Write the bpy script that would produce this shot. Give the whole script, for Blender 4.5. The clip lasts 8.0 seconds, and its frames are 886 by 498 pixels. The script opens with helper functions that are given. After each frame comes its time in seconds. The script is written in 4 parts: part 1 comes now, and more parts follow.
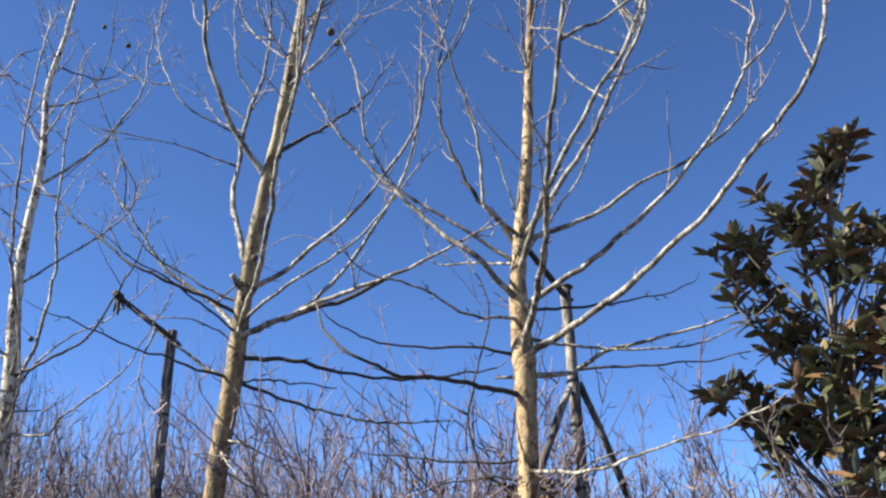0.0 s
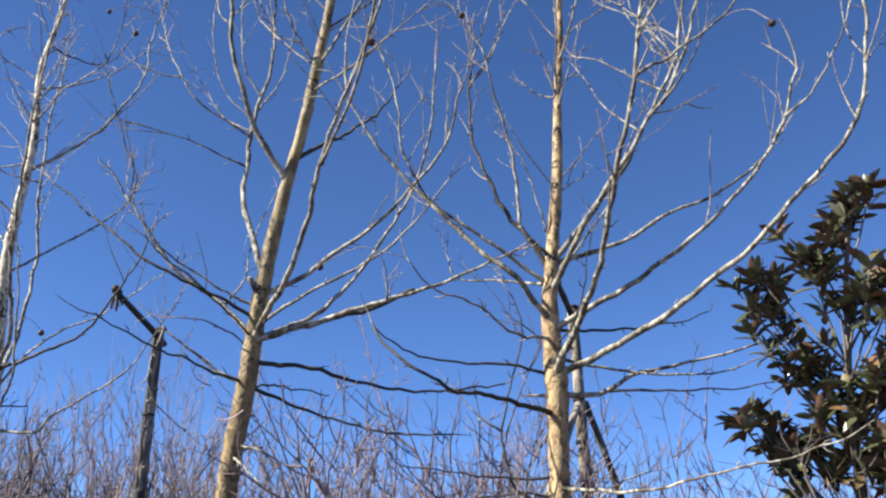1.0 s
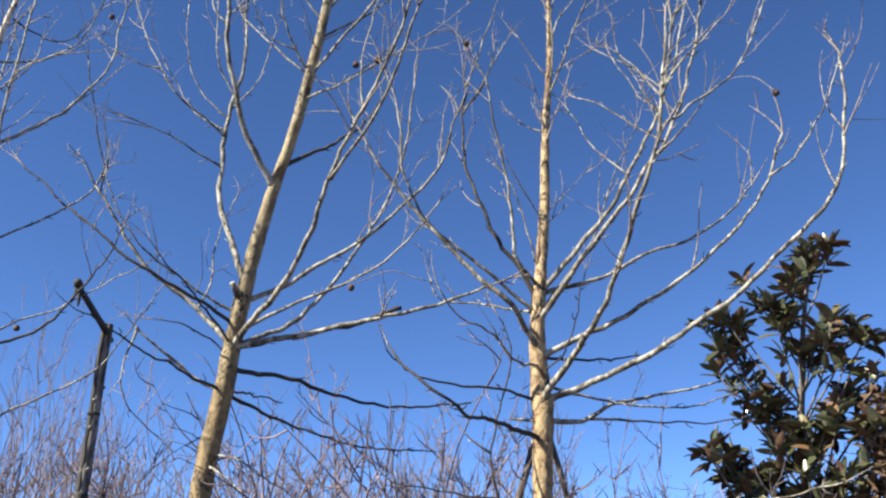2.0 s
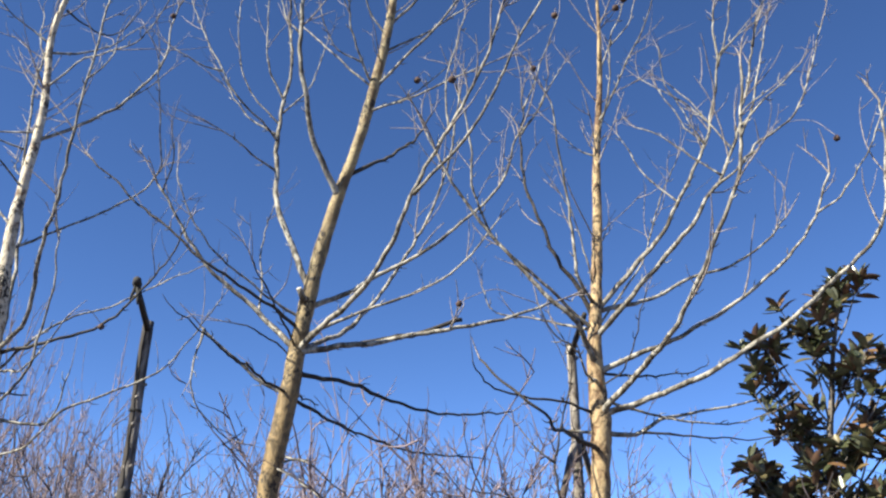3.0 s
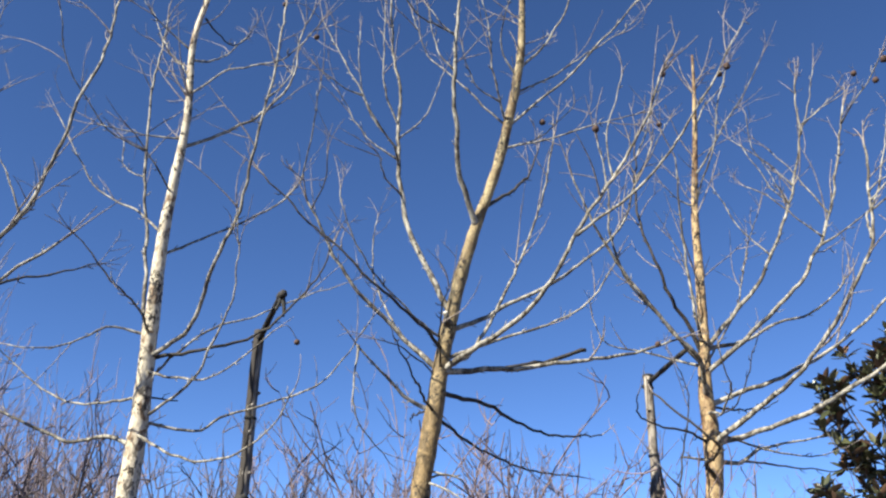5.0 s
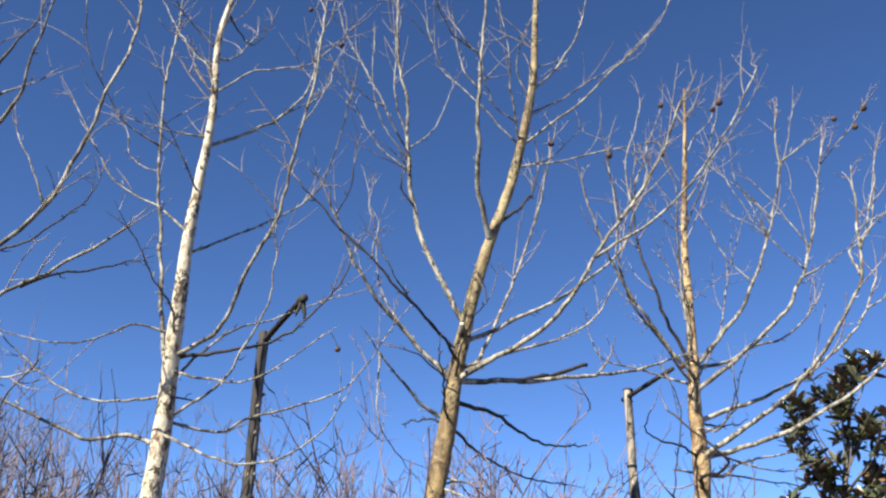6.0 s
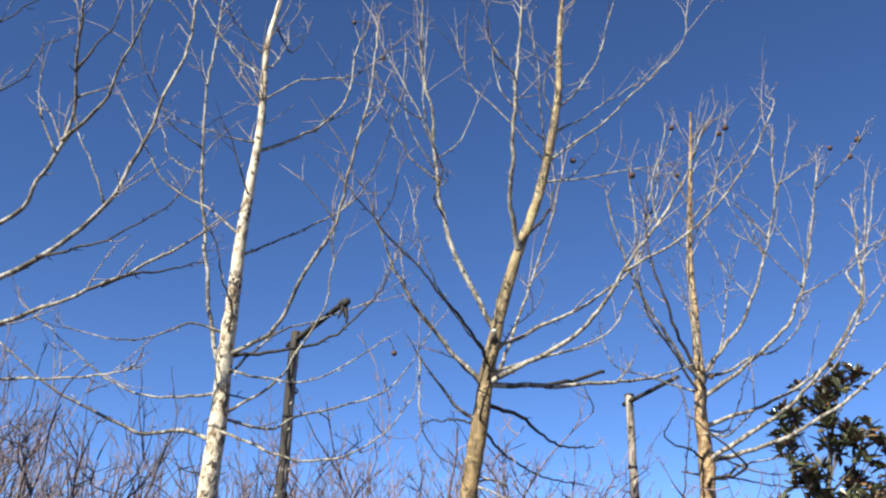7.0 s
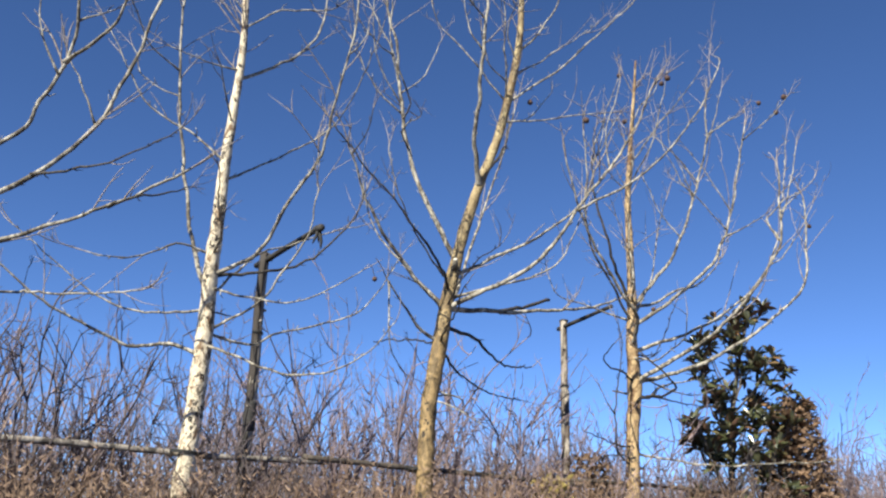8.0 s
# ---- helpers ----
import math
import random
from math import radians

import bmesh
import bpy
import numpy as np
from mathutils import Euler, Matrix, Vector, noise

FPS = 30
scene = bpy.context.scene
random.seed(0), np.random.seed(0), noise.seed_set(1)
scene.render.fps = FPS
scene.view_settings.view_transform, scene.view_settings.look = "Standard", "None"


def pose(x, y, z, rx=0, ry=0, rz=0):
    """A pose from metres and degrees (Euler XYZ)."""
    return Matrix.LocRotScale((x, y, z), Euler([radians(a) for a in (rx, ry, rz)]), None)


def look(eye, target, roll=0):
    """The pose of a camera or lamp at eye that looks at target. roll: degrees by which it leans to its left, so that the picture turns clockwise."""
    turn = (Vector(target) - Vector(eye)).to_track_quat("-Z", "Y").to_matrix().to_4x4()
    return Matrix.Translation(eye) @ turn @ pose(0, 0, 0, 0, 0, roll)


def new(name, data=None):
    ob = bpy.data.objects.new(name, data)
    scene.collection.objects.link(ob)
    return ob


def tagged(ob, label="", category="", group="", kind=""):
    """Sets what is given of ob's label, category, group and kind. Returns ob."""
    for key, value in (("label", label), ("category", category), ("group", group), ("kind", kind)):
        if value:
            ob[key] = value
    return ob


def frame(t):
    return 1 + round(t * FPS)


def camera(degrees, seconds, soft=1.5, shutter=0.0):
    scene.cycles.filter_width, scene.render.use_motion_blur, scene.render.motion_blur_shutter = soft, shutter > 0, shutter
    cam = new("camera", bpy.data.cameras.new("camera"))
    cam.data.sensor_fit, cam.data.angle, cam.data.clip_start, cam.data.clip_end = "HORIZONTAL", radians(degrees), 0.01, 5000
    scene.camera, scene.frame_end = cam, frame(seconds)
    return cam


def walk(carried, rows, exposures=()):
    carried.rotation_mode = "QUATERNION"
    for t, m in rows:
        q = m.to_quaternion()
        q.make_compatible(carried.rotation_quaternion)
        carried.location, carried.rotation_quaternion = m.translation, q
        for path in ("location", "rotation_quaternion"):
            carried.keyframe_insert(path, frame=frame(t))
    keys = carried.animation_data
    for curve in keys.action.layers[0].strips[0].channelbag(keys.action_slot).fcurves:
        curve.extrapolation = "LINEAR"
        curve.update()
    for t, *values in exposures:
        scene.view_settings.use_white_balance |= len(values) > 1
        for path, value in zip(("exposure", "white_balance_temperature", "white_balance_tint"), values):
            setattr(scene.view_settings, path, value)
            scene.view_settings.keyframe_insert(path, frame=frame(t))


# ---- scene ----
cam = camera(53.9, 8.0, soft=2.3)
METRES, EYE, TILT, LEAN, TURN = 8.5, 1.6, 23.0, 1.2, 0.0
ROWS = [
    (0.0, 0.0, 0.0, 0.0, 0.0, -0.0, 0.0),
    (0.5, -0.0532, -0.0031, 0.0006, -2.85, 0.1, -1.52),
    (1.0, -0.1171, -0.0035, 0.0057, -6.69, 0.54, -3.55),
    (2.5, -0.3045, 0.0083, 0.0146, -19.58, 1.63, -9.65),
    (3.0, -0.3759, 0.016, 0.0092, -21.29, 1.98, -10.58),
    (3.5, -0.4465, 0.0264, 0.0006, -22.52, 2.49, -11.15),
    (4.0, -0.5108, 0.0401, -0.0046, -24.48, 2.84, -12.01),
    (4.5, -0.5766, 0.057, -0.0142, -26.93, 3.38, -13.07),
    (6.0, -0.7597, 0.1254, -0.0458, -37.64, 5.96, -17.0),
    (6.5, -0.8124, 0.144, -0.0604, -40.11, 6.76, -17.82),
    (7.0, -0.8689, 0.1566, -0.0687, -42.26, 7.05, -18.54),
    (7.5, -0.9192, 0.1584, -0.0762, -45.76, 5.36, -19.46),
    (8.0, -0.968, 0.1621, -0.0853, -49.46, 4.04, -20.43),
]
WB = 5230                               # balanced slightly to the blue side
walk(cam, [(t, pose(0, 0, EYE, TILT, LEAN, TURN) @ pose(METRES * x, METRES * y, METRES * z, 90 + pitch, roll, yaw)) for t, x, y, z, yaw, pitch, roll in ROWS],
     exposures=[(0.0, 1.72, WB, 12), (1.0, 1.64, WB, 12), (2.5, 1.60, WB, 12), (3.0, 1.56, WB, 12), (3.5, 1.32, WB, 12), (4.0, 1.41, WB, 12), (4.5, 1.43, WB, 12), (6.0, 1.42, WB, 12), (7.0, 1.38, WB, 12), (7.5, 1.22, WB, 12), (8.0, 1.28, WB, 12)])

# ---- light: a low winter sun and a clear deep blue sky ----
SUN_EL, SUN_AZ = 39.0, 263.0            # azimuth clockwise from +y
world = bpy.data.worlds.new("clear_sky")
scene.world = world
world.use_nodes = True
wn, wl = world.node_tree.nodes, world.node_tree.links
sky = wn.new("ShaderNodeTexSky")
sky.sky_type = "NISHITA"
sky.sun_disc = False
sky.sun_elevation, sky.sun_rotation = radians(SUN_EL), radians(SUN_AZ)
sky.altitude, sky.air_density, sky.dust_density, sky.ozone_density = 100, 0.47, 0.0, 2.8
bg = wn["Background"]
bg.inputs["Strength"].default_value = 0.061
wl.new(sky.outputs["Color"], bg.inputs["Color"])
sun_data = bpy.data.lights.new("sun", "SUN")
sun_data.energy, sun_data.angle, sun_data.color = 5.0, radians(0.55), (1.0, 0.83, 0.53)
sun = new("sun", sun_data)
sd = Vector((math.sin(radians(SUN_AZ)) * math.cos(radians(SUN_EL)), math.cos(radians(SUN_AZ)) * math.cos(radians(SUN_EL)), math.sin(radians(SUN_EL))))
sun.matrix_world = look(sd * 60, (0, 0, 0))


# ---- materials ----
def bare(name, rough=0.8):
    m = bpy.data.materials.new(name)
    m.use_nodes = True
    n, l = m.node_tree.nodes, m.node_tree.links
    b = n["Principled BSDF"]
    b.inputs["Roughness"].default_value = rough
    return m, n, l, b


def noise_tex(n, l, coord, scale, detail=4.0, rough=0.55, stretch=None):
    t = n.new("ShaderNodeTexNoise")
    t.inputs["Scale"].default_value = scale
    t.inputs["Detail"].default_value = detail
    t.inputs["Roughness"].default_value = rough
    t.inputs["Distortion"].default_value = 0.9 if stretch else 0.0
    if stretch:
        mp = n.new("ShaderNodeMapping")
        mp.inputs["Scale"].default_value = stretch
        l.new(coord, mp.inputs["Vector"])
        coord = mp.outputs["Vector"]
    l.new(coord, t.inputs["Vector"])
    return t.outputs["Fac"]


def ramp(n, l, fac, *stops):
    r = n.new("ShaderNodeValToRGB")
    e = r.color_ramp.elements
    while len(e) < len(stops):
        e.new(0.5)
    for k, (p, c) in enumerate(stops):
        e[k].position, e[k].color = p, (*c, 1)
    l.new(fac, r.inputs["Fac"])
    return r.outputs["Color"]


def mixed(n, l, fac, a, b, kind="MIX"):
    m = n.new("ShaderNodeMix")
    m.data_type, m.blend_type = "RGBA", kind
    if isinstance(fac, float):
        m.inputs[0].default_value = fac
    else:
        l.new(fac, m.inputs[0])
    for k, v in ((6, a), (7, b)):
        if isinstance(v, tuple):
            m.inputs[k].default_value = (*v, 1)
        else:
            l.new(v, m.inputs[k])
    return m.outputs[2]


def bump(n, l, b, height, strength, distance):
    bp = n.new("ShaderNodeBump")
    bp.inputs["Strength"].default_value, bp.inputs["Distance"].default_value = strength, distance
    l.new(height, bp.inputs["Height"])
    l.new(bp.outputs["Normal"], b.inputs["Normal"])


def bark_material(name, pale, tan, dark, patch=7.0, lo=0.42, hi=0.6, spots=0.30, low=None):
    """Flaking plane-tree bark: pale plates, tan plates, dark scars and flecks; older bark low down on the trunk."""
    m, n, l, b = bare(name, 0.72)
    co = n.new("ShaderNodeTexCoord").outputs["Object"]
    f1 = noise_tex(n, l, co, patch, 4.0, 0.62, (1, 1, 0.5))
    f2 = noise_tex(n, l, co, patch * 2.3, 5.0, 0.6, (1, 1, 0.75))
    f3 = noise_tex(n, l, co, 95.0, 4.0, 0.6, (1, 1, 0.45))
    f4 = noise_tex(n, l, co, patch * 0.35, 2.0, 0.5)
    mid = tuple(0.45 * p + 0.55 * t for p, t in zip(pale, tan))
    c = ramp(n, l, f1, (lo, pale), (lo + 0.04, mid), (hi, mid), (hi + 0.04, tan))
    if low:
        sep = n.new("ShaderNodeSeparateXYZ")
        l.new(co, sep.inputs[0])
        ad = n.new("ShaderNodeMath")
        ad.operation = "MULTIPLY_ADD"
        l.new(f4, ad.inputs[0])
        ad.inputs[1].default_value = 3.0
        l.new(sep.outputs["Z"], ad.inputs[2])
        mr = n.new("ShaderNodeMapRange")
        mr.inputs["From Min"].default_value, mr.inputs["From Max"].default_value = 6.6, 4.2
        l.new(ad.outputs[0], mr.inputs["Value"])
        older = ramp(n, l, f1, (lo - 0.04, tuple(1.25 * v for v in low)), (hi, tuple(0.62 * v for v in low)))
        c = mixed(n, l, mr.outputs["Result"], c, older)
    scar = n.new("ShaderNodeMath")
    scar.operation = "MULTIPLY"
    l.new(ramp(n, l, f2, (spots, (1, 1, 1)), (spots + 0.05, (0, 0, 0))), scar.inputs[0])
    l.new(ramp(n, l, f4, (0.42, (0, 0, 0)), (0.56, (1, 1, 1))), scar.inputs[1])
    c = mixed(n, l, scar.outputs[0], c, dark)
    c = mixed(n, l, 0.6, c, ramp(n, l, f3, (0.30, (0.45, 0.42, 0.38)), (0.56, (1.0, 1.0, 1.0))), "MULTIPLY")
    l.new(c, b.inputs["Base Color"])
    bump(n, l, b, f2, 0.8, 0.016)
    return m


BARK_C = bark_material("bark_tan_plane", (0.390, 0.318, 0.170), (0.148, 0.100, 0.046), (0.023, 0.016, 0.010), 11.0, 0.46, 0.55, 0.43, (0.238, 0.166, 0.072))
BARK_L = bark_material("bark_white_plane", (0.640, 0.560, 0.415), (0.170, 0.104, 0.052), (0.020, 0.014, 0.010), 12.0, 0.54, 0.585, 0.46)
BARK_R = bark_material("bark_cream_plane", (0.440, 0.318, 0.160), (0.150, 0.083, 0.034), (0.027, 0.019, 0.013), 12.0, 0.47, 0.55, 0.43)
LIMB = bark_material("bark_limb", (0.375, 0.350, 0.295), (0.078, 0.065, 0.047), (0.022, 0.019, 0.015), 11.0, 0.44, 0.53, 0.38)
# darker copy of the limb bark: crown and trunk shade put into its colour
LIMB_DARK_SHADED = bark_material("bark_dark_shaded_limb", (0.052, 0.043, 0.034), (0.026, 0.021, 0.016), (0.014, 0.011, 0.009), 24.0, 0.43, 0.52, 0.38)
TWIG = bark_material("bark_twig", (0.340, 0.295, 0.272), (0.150, 0.119, 0.104), (0.056, 0.041, 0.033), 22.0, 0.46, 0.58, 0.40)


def wood_material(name, pale, dark, stain=0.40):
    """Weathered barkless pole: long grain, dark stains."""
    m, n, l, b = bare(name, 0.8)
    co = n.new("ShaderNodeTexCoord").outputs["Object"]
    g = noise_tex(n, l, co, 55.0, 5.0, 0.6, (1, 1, 0.05))
    s = noise_tex(n, l, co, 6.5, 4.0, 0.65, (1, 1, 0.3))
    c = ramp(n, l, g, (0.3, tuple(0.55 * v for v in pale)), (0.62, pale))
    c = mixed(n, l, ramp(n, l, s, (stain, (1, 1, 1)), (stain + 0.13, (0, 0, 0))), c, dark)
    l.new(c, b.inputs["Base Color"])
    bump(n, l, b, g, 0.5, 0.006)
    return m


POLE = wood_material("weathered_pole", (0.30, 0.268, 0.23), (0.045, 0.038, 0.032), 0.42)
POLE_PALE = wood_material("pale_pole", (0.39, 0.345, 0.285), (0.060, 0.045, 0.034), 0.46)
RAIL = wood_material("dark_rail", (0.090, 0.074, 0.058), (0.029, 0.023, 0.019))
POLE_DARK = wood_material("dark_pole", (0.036, 0.031, 0.025), (0.014, 0.012, 0.011))
OLD_BARK = wood_material("old_pole_bark", (0.040, 0.032, 0.027), (0.014, 0.012, 0.010))


def plain_material(name, a, b2, scale, rough=0.8, spec=None, random_tint=0.0):
    m, n, l, b = bare(name, rough)
    co = n.new("ShaderNodeTexCoord").outputs["Object"]
    c = ramp(n, l, noise_tex(n, l, co, scale, 5.0), (0.35, a), (0.65, b2))
    geo = n.new("ShaderNodeNewGeometry")
    if random_tint:
        k = ramp(n, l, geo.outputs["Random Per Island"], (0.0, (1 - random_tint,) * 3), (1.0, (1, 1, 1)))
        c = mixed(n, l, 1.0, c, k, "MULTIPLY")
    l.new(c, b.inputs["Base Color"])
    if spec is not None:
        b.inputs["Specular IOR Level"].default_value = spec
    return m


ROPE = plain_material("black_wire", (0.012, 0.012, 0.013), (0.028, 0.027, 0.026), 60.0)
CORK = plain_material("dark_cap", (0.015, 0.014, 0.014), (0.036, 0.032, 0.030), 40.0)
SAWN = plain_material("fresh_sawn_wood", (0.62, 0.56, 0.45), (0.74, 0.70, 0.60), 60.0)
SEED = plain_material("seed_ball_brown", (0.043, 0.022, 0.015), (0.080, 0.045, 0.030), 120.0)
STEM_RED = plain_material("thicket_stem_red", (0.175, 0.132, 0.142), (0.325, 0.250, 0.262), 9.0, random_tint=0.5)
STEM_GREY = plain_material("thicket_stem_grey", (0.060, 0.049, 0.051), (0.155, 0.124, 0.130), 9.0, random_tint=0.5)
STRAW = plain_material("dry_straw", (0.150, 0.092, 0.058), (0.275, 0.190, 0.128), 3.0, random_tint=0.55)
DRY_LEAF = plain_material("dry_leaf", (0.110, 0.065, 0.036), (0.221, 0.139, 0.079), 6.0, 0.75, random_tint=0.5)
YELLOW = plain_material("yellow_leaf", (0.269, 0.211, 0.045), (0.371, 0.294, 0.090), 5.0, 0.6, random_tint=0.4)


def soil_material():
    """Trodden winter earth with dead grass: clods, straw-coloured patches, fine litter."""
    m, n, l, b = bare("winter_soil", 0.9)
    co = n.new("ShaderNodeTexCoord").outputs["Object"]
    patch = noise_tex(n, l, co, 0.9, 6.0, 0.65)
    clod = noise_tex(n, l, co, 14.0, 6.0, 0.7)
    litter = noise_tex(n, l, co, 70.0, 4.0, 0.7, (1, 0.35, 1))
    c = ramp(n, l, patch, (0.38, (0.06, 0.045, 0.03)), (0.50, (0.095, 0.075, 0.045)), (0.62, (0.15, 0.12, 0.065)))
    c = mixed(n, l, 0.8, c, ramp(n, l, clod, (0.34, (0.5, 0.48, 0.45)), (0.62, (1.0, 1.0, 1.0))), "MULTIPLY")
    c = mixed(n, l, ramp(n, l, litter, (0.60, (0, 0, 0)), (0.66, (1, 1, 1))), c, (0.22, 0.17, 0.10))
    l.new(c, b.inputs["Base Color"])
    bump(n, l, b, clod, 0.9, 0.05)
    return m


SOIL = soil_material()


def leaf_top_material():
    m, n, l, b = bare("magnolia_leaf_top", 0.26)
    b.inputs["Specular IOR Level"].default_value = 0.85
    geo = n.new("ShaderNodeNewGeometry")
    oi = n.new("ShaderNodeObjectInfo")
    add = n.new("ShaderNodeMath")
    add.operation = "ADD"
    l.new(geo.outputs["Random Per Island"], add.inputs[0])
    l.new(oi.outputs["Random"], add.inputs[1])
    fr = n.new("ShaderNodeMath")
    fr.operation = "FRACT"
    l.new(add.outputs[0], fr.inputs[0])
    c = ramp(n, l, fr.outputs[0], (0.0, (0.030, 0.037, 0.018)), (0.6, (0.082, 0.087, 0.040)), (0.80, (0.14, 0.118, 0.054)), (0.92, (0.17, 0.10, 0.048)))
    co = n.new("ShaderNodeTexCoord").outputs["Object"]
    c = mixed(n, l, 0.5, c, ramp(n, l, noise_tex(n, l, co, 40.0), (0.3, (0.6, 0.6, 0.6)), (0.7, (1, 1, 1))), "MULTIPLY")
    l.new(c, b.inputs["Base Color"])
    return m


LEAF_TOP = leaf_top_material()
LEAF_UNDER = plain_material("magnolia_leaf_rust", (0.060, 0.034, 0.022), (0.132, 0.075, 0.044), 25.0, 0.6)
LEAF_PALE = plain_material("magnolia_leaf_olive", (0.047, 0.051, 0.029), (0.093, 0.095, 0.051), 25.0, 0.4)
MAG_BARK = plain_material("magnolia_bark", (0.10, 0.085, 0.07), (0.19, 0.165, 0.14), 18.0)


# ---- building helpers ----
class Shell:
    """Collects vertices and faces of one mesh."""

    def __init__(self):
        self.v, self.f, self.m = [], [], []

    def add(self, verts, faces, mat=0):
        o = len(self.v)
        self.v.extend(verts)
        self.f.extend([tuple(i + o for i in q) for q in faces])
        self.m.extend([mat] * len(faces))

    def mesh(self, name, mats, smooth=True):
        me = bpy.data.meshes.new(name)
        me.from_pydata([tuple(v) for v in self.v], [], self.f)
        for mt in mats:
            me.materials.append(mt)
        me.polygons.foreach_set("material_index", self.m)
        me.polygons.foreach_set("use_smooth", [smooth] * len(self.f))
        me.update()
        return me


def part(name, shell, mats, parent=None, label="", smooth=True):
    ob = new(name, shell.mesh(name, mats if isinstance(mats, (list, tuple)) else [mats], smooth))
    ob.parent = parent
    return tagged(ob, label)


def thing(name, at, label, category, group="", kind=""):
    ob = new(name)
    ob.empty_display_size = 0.2
    ob.location = at
    return tagged(ob, label, category, group, kind)


def spline(points, step=0.06):
    """A smooth curve through the points, sampled about every step metres."""
    P = [Vector(p) for p in points]
    P = [2 * P[0] - P[1]] + P + [2 * P[-1] - P[-2]]
    out = []
    for i in range(1, len(P) - 2):
        a, b, c, d = P[i - 1:i + 3]
        k = max(2, int((c - b).length / step))
        for j in range(k):
            f = j / k
            out.append(0.5 * (2 * b + (c - a) * f + (2 * a - 5 * b + 4 * c - d) * f * f + (3 * b - a - 3 * c + d) * f ** 3))
    out.append(P[-2])
    return out


def tube(shell, path, radii, sides=6, rough=0.0, mat=0, cap=True):
    """A round skin along the path."""
    n = len(path)
    t0 = (path[1] - path[0]).normalized()
    side = t0.orthogonal().normalized()
    verts, faces = [], []
    for i in range(n):
        t = (path[min(i + 1, n - 1)] - path[max(i - 1, 0)]).normalized()
        side = (side - t * side.dot(t))
        side = side.normalized() if side.length > 1e-6 else t.orthogonal().normalized()
        up = t.cross(side)
        for k in range(sides):
            a = 2 * math.pi * k / sides
            r = radii[i]
            if rough:
                w = path[i] * 7.0 + Vector((math.cos(a), math.sin(a), 0)) * 0.9
                r *= 1 + rough * noise.noise(w) + 0.6 * rough * noise.noise(w * 2.7)
            verts.append(path[i] + (side * math.cos(a) + up * math.sin(a)) * r)
    for i in range(n - 1):
        for k in range(sides):
            k2 = (k + 1) % sides
            faces.append((i * sides + k, i * sides + k2, (i + 1) * sides + k2, (i + 1) * sides + k))
    if cap:
        faces.append(tuple(range(sides - 1, -1, -1)))
        faces.append(tuple((n - 1) * sides + k for k in range(sides)))
    shell.add(verts, faces, mat)


def gnarl(path, amount, rng, wave=0.35):
    """Small bends and kinks, as in grown wood; the start stays."""
    o = Vector((rng.uniform(0, 90), rng.uniform(0, 90), rng.uniform(0, 90)))
    out, s = [path[0].copy()], 0.0
    for i in range(1, len(path)):
        s += (path[i] - path[i - 1]).length
        w = o + Vector((s / wave, 0, 0))
        d = Vector((noise.noise(w), noise.noise(w + Vector((0, 31, 0))), noise.noise(w + Vector((0, 0, 57)))))
        out.append(path[i] + d * amount * min(1.0, s / 0.25))
    return out


def sprig(shell, start, way, length, r, rng, depth, rise=0.5, sides=4, crook=0.06):
    """A thin shoot that sweeps to one side and upward, a little crooked at its nodes, with smaller shoots on it."""
    k = max(4, int(length / 0.075))
    p, d = start.copy(), way.normalized()
    sweep = Vector((rng.gauss(0, 1), rng.gauss(0, 1), rng.gauss(0, 0.5))) * (0.45 / k)
    path, ways = [p.copy()], [d.copy()]
    for i in range(k):
        node = Vector((rng.gauss(0, 1), rng.gauss(0, 1), rng.gauss(0, 1))) * crook
        d = (d + sweep + Vector((0, 0, rise * (0.5 + i / k) / k)) + node).normalized()
        p = p + d * (length / k)
        path.append(p.copy())
        ways.append(d.copy())
    tube(shell, path, [r * (1 - 0.62 * i / k) * (1.25 if rng.random() < 0.25 else 1) for i in range(k + 1)], sides, cap=False)
    if depth > 0:
        for j in range(rng.choice((0, 1, 1, 2, 2))):
            i = rng.randint(1, k - 1)
            a = ways[i].orthogonal().normalized()
            a.rotate(Matrix.Rotation(rng.uniform(0, 6.283), 3, ways[i]))
            sprig(shell, path[i], ways[i] * 0.6 + a * rng.uniform(0.6, 1.0) + Vector((0, 0, 0.1)), length * rng.uniform(0.3, 0.65), r * 0.7, rng, depth - 1, rise, 3, crook)


GROWN = []                              # points along all limbs, from which seed balls hang


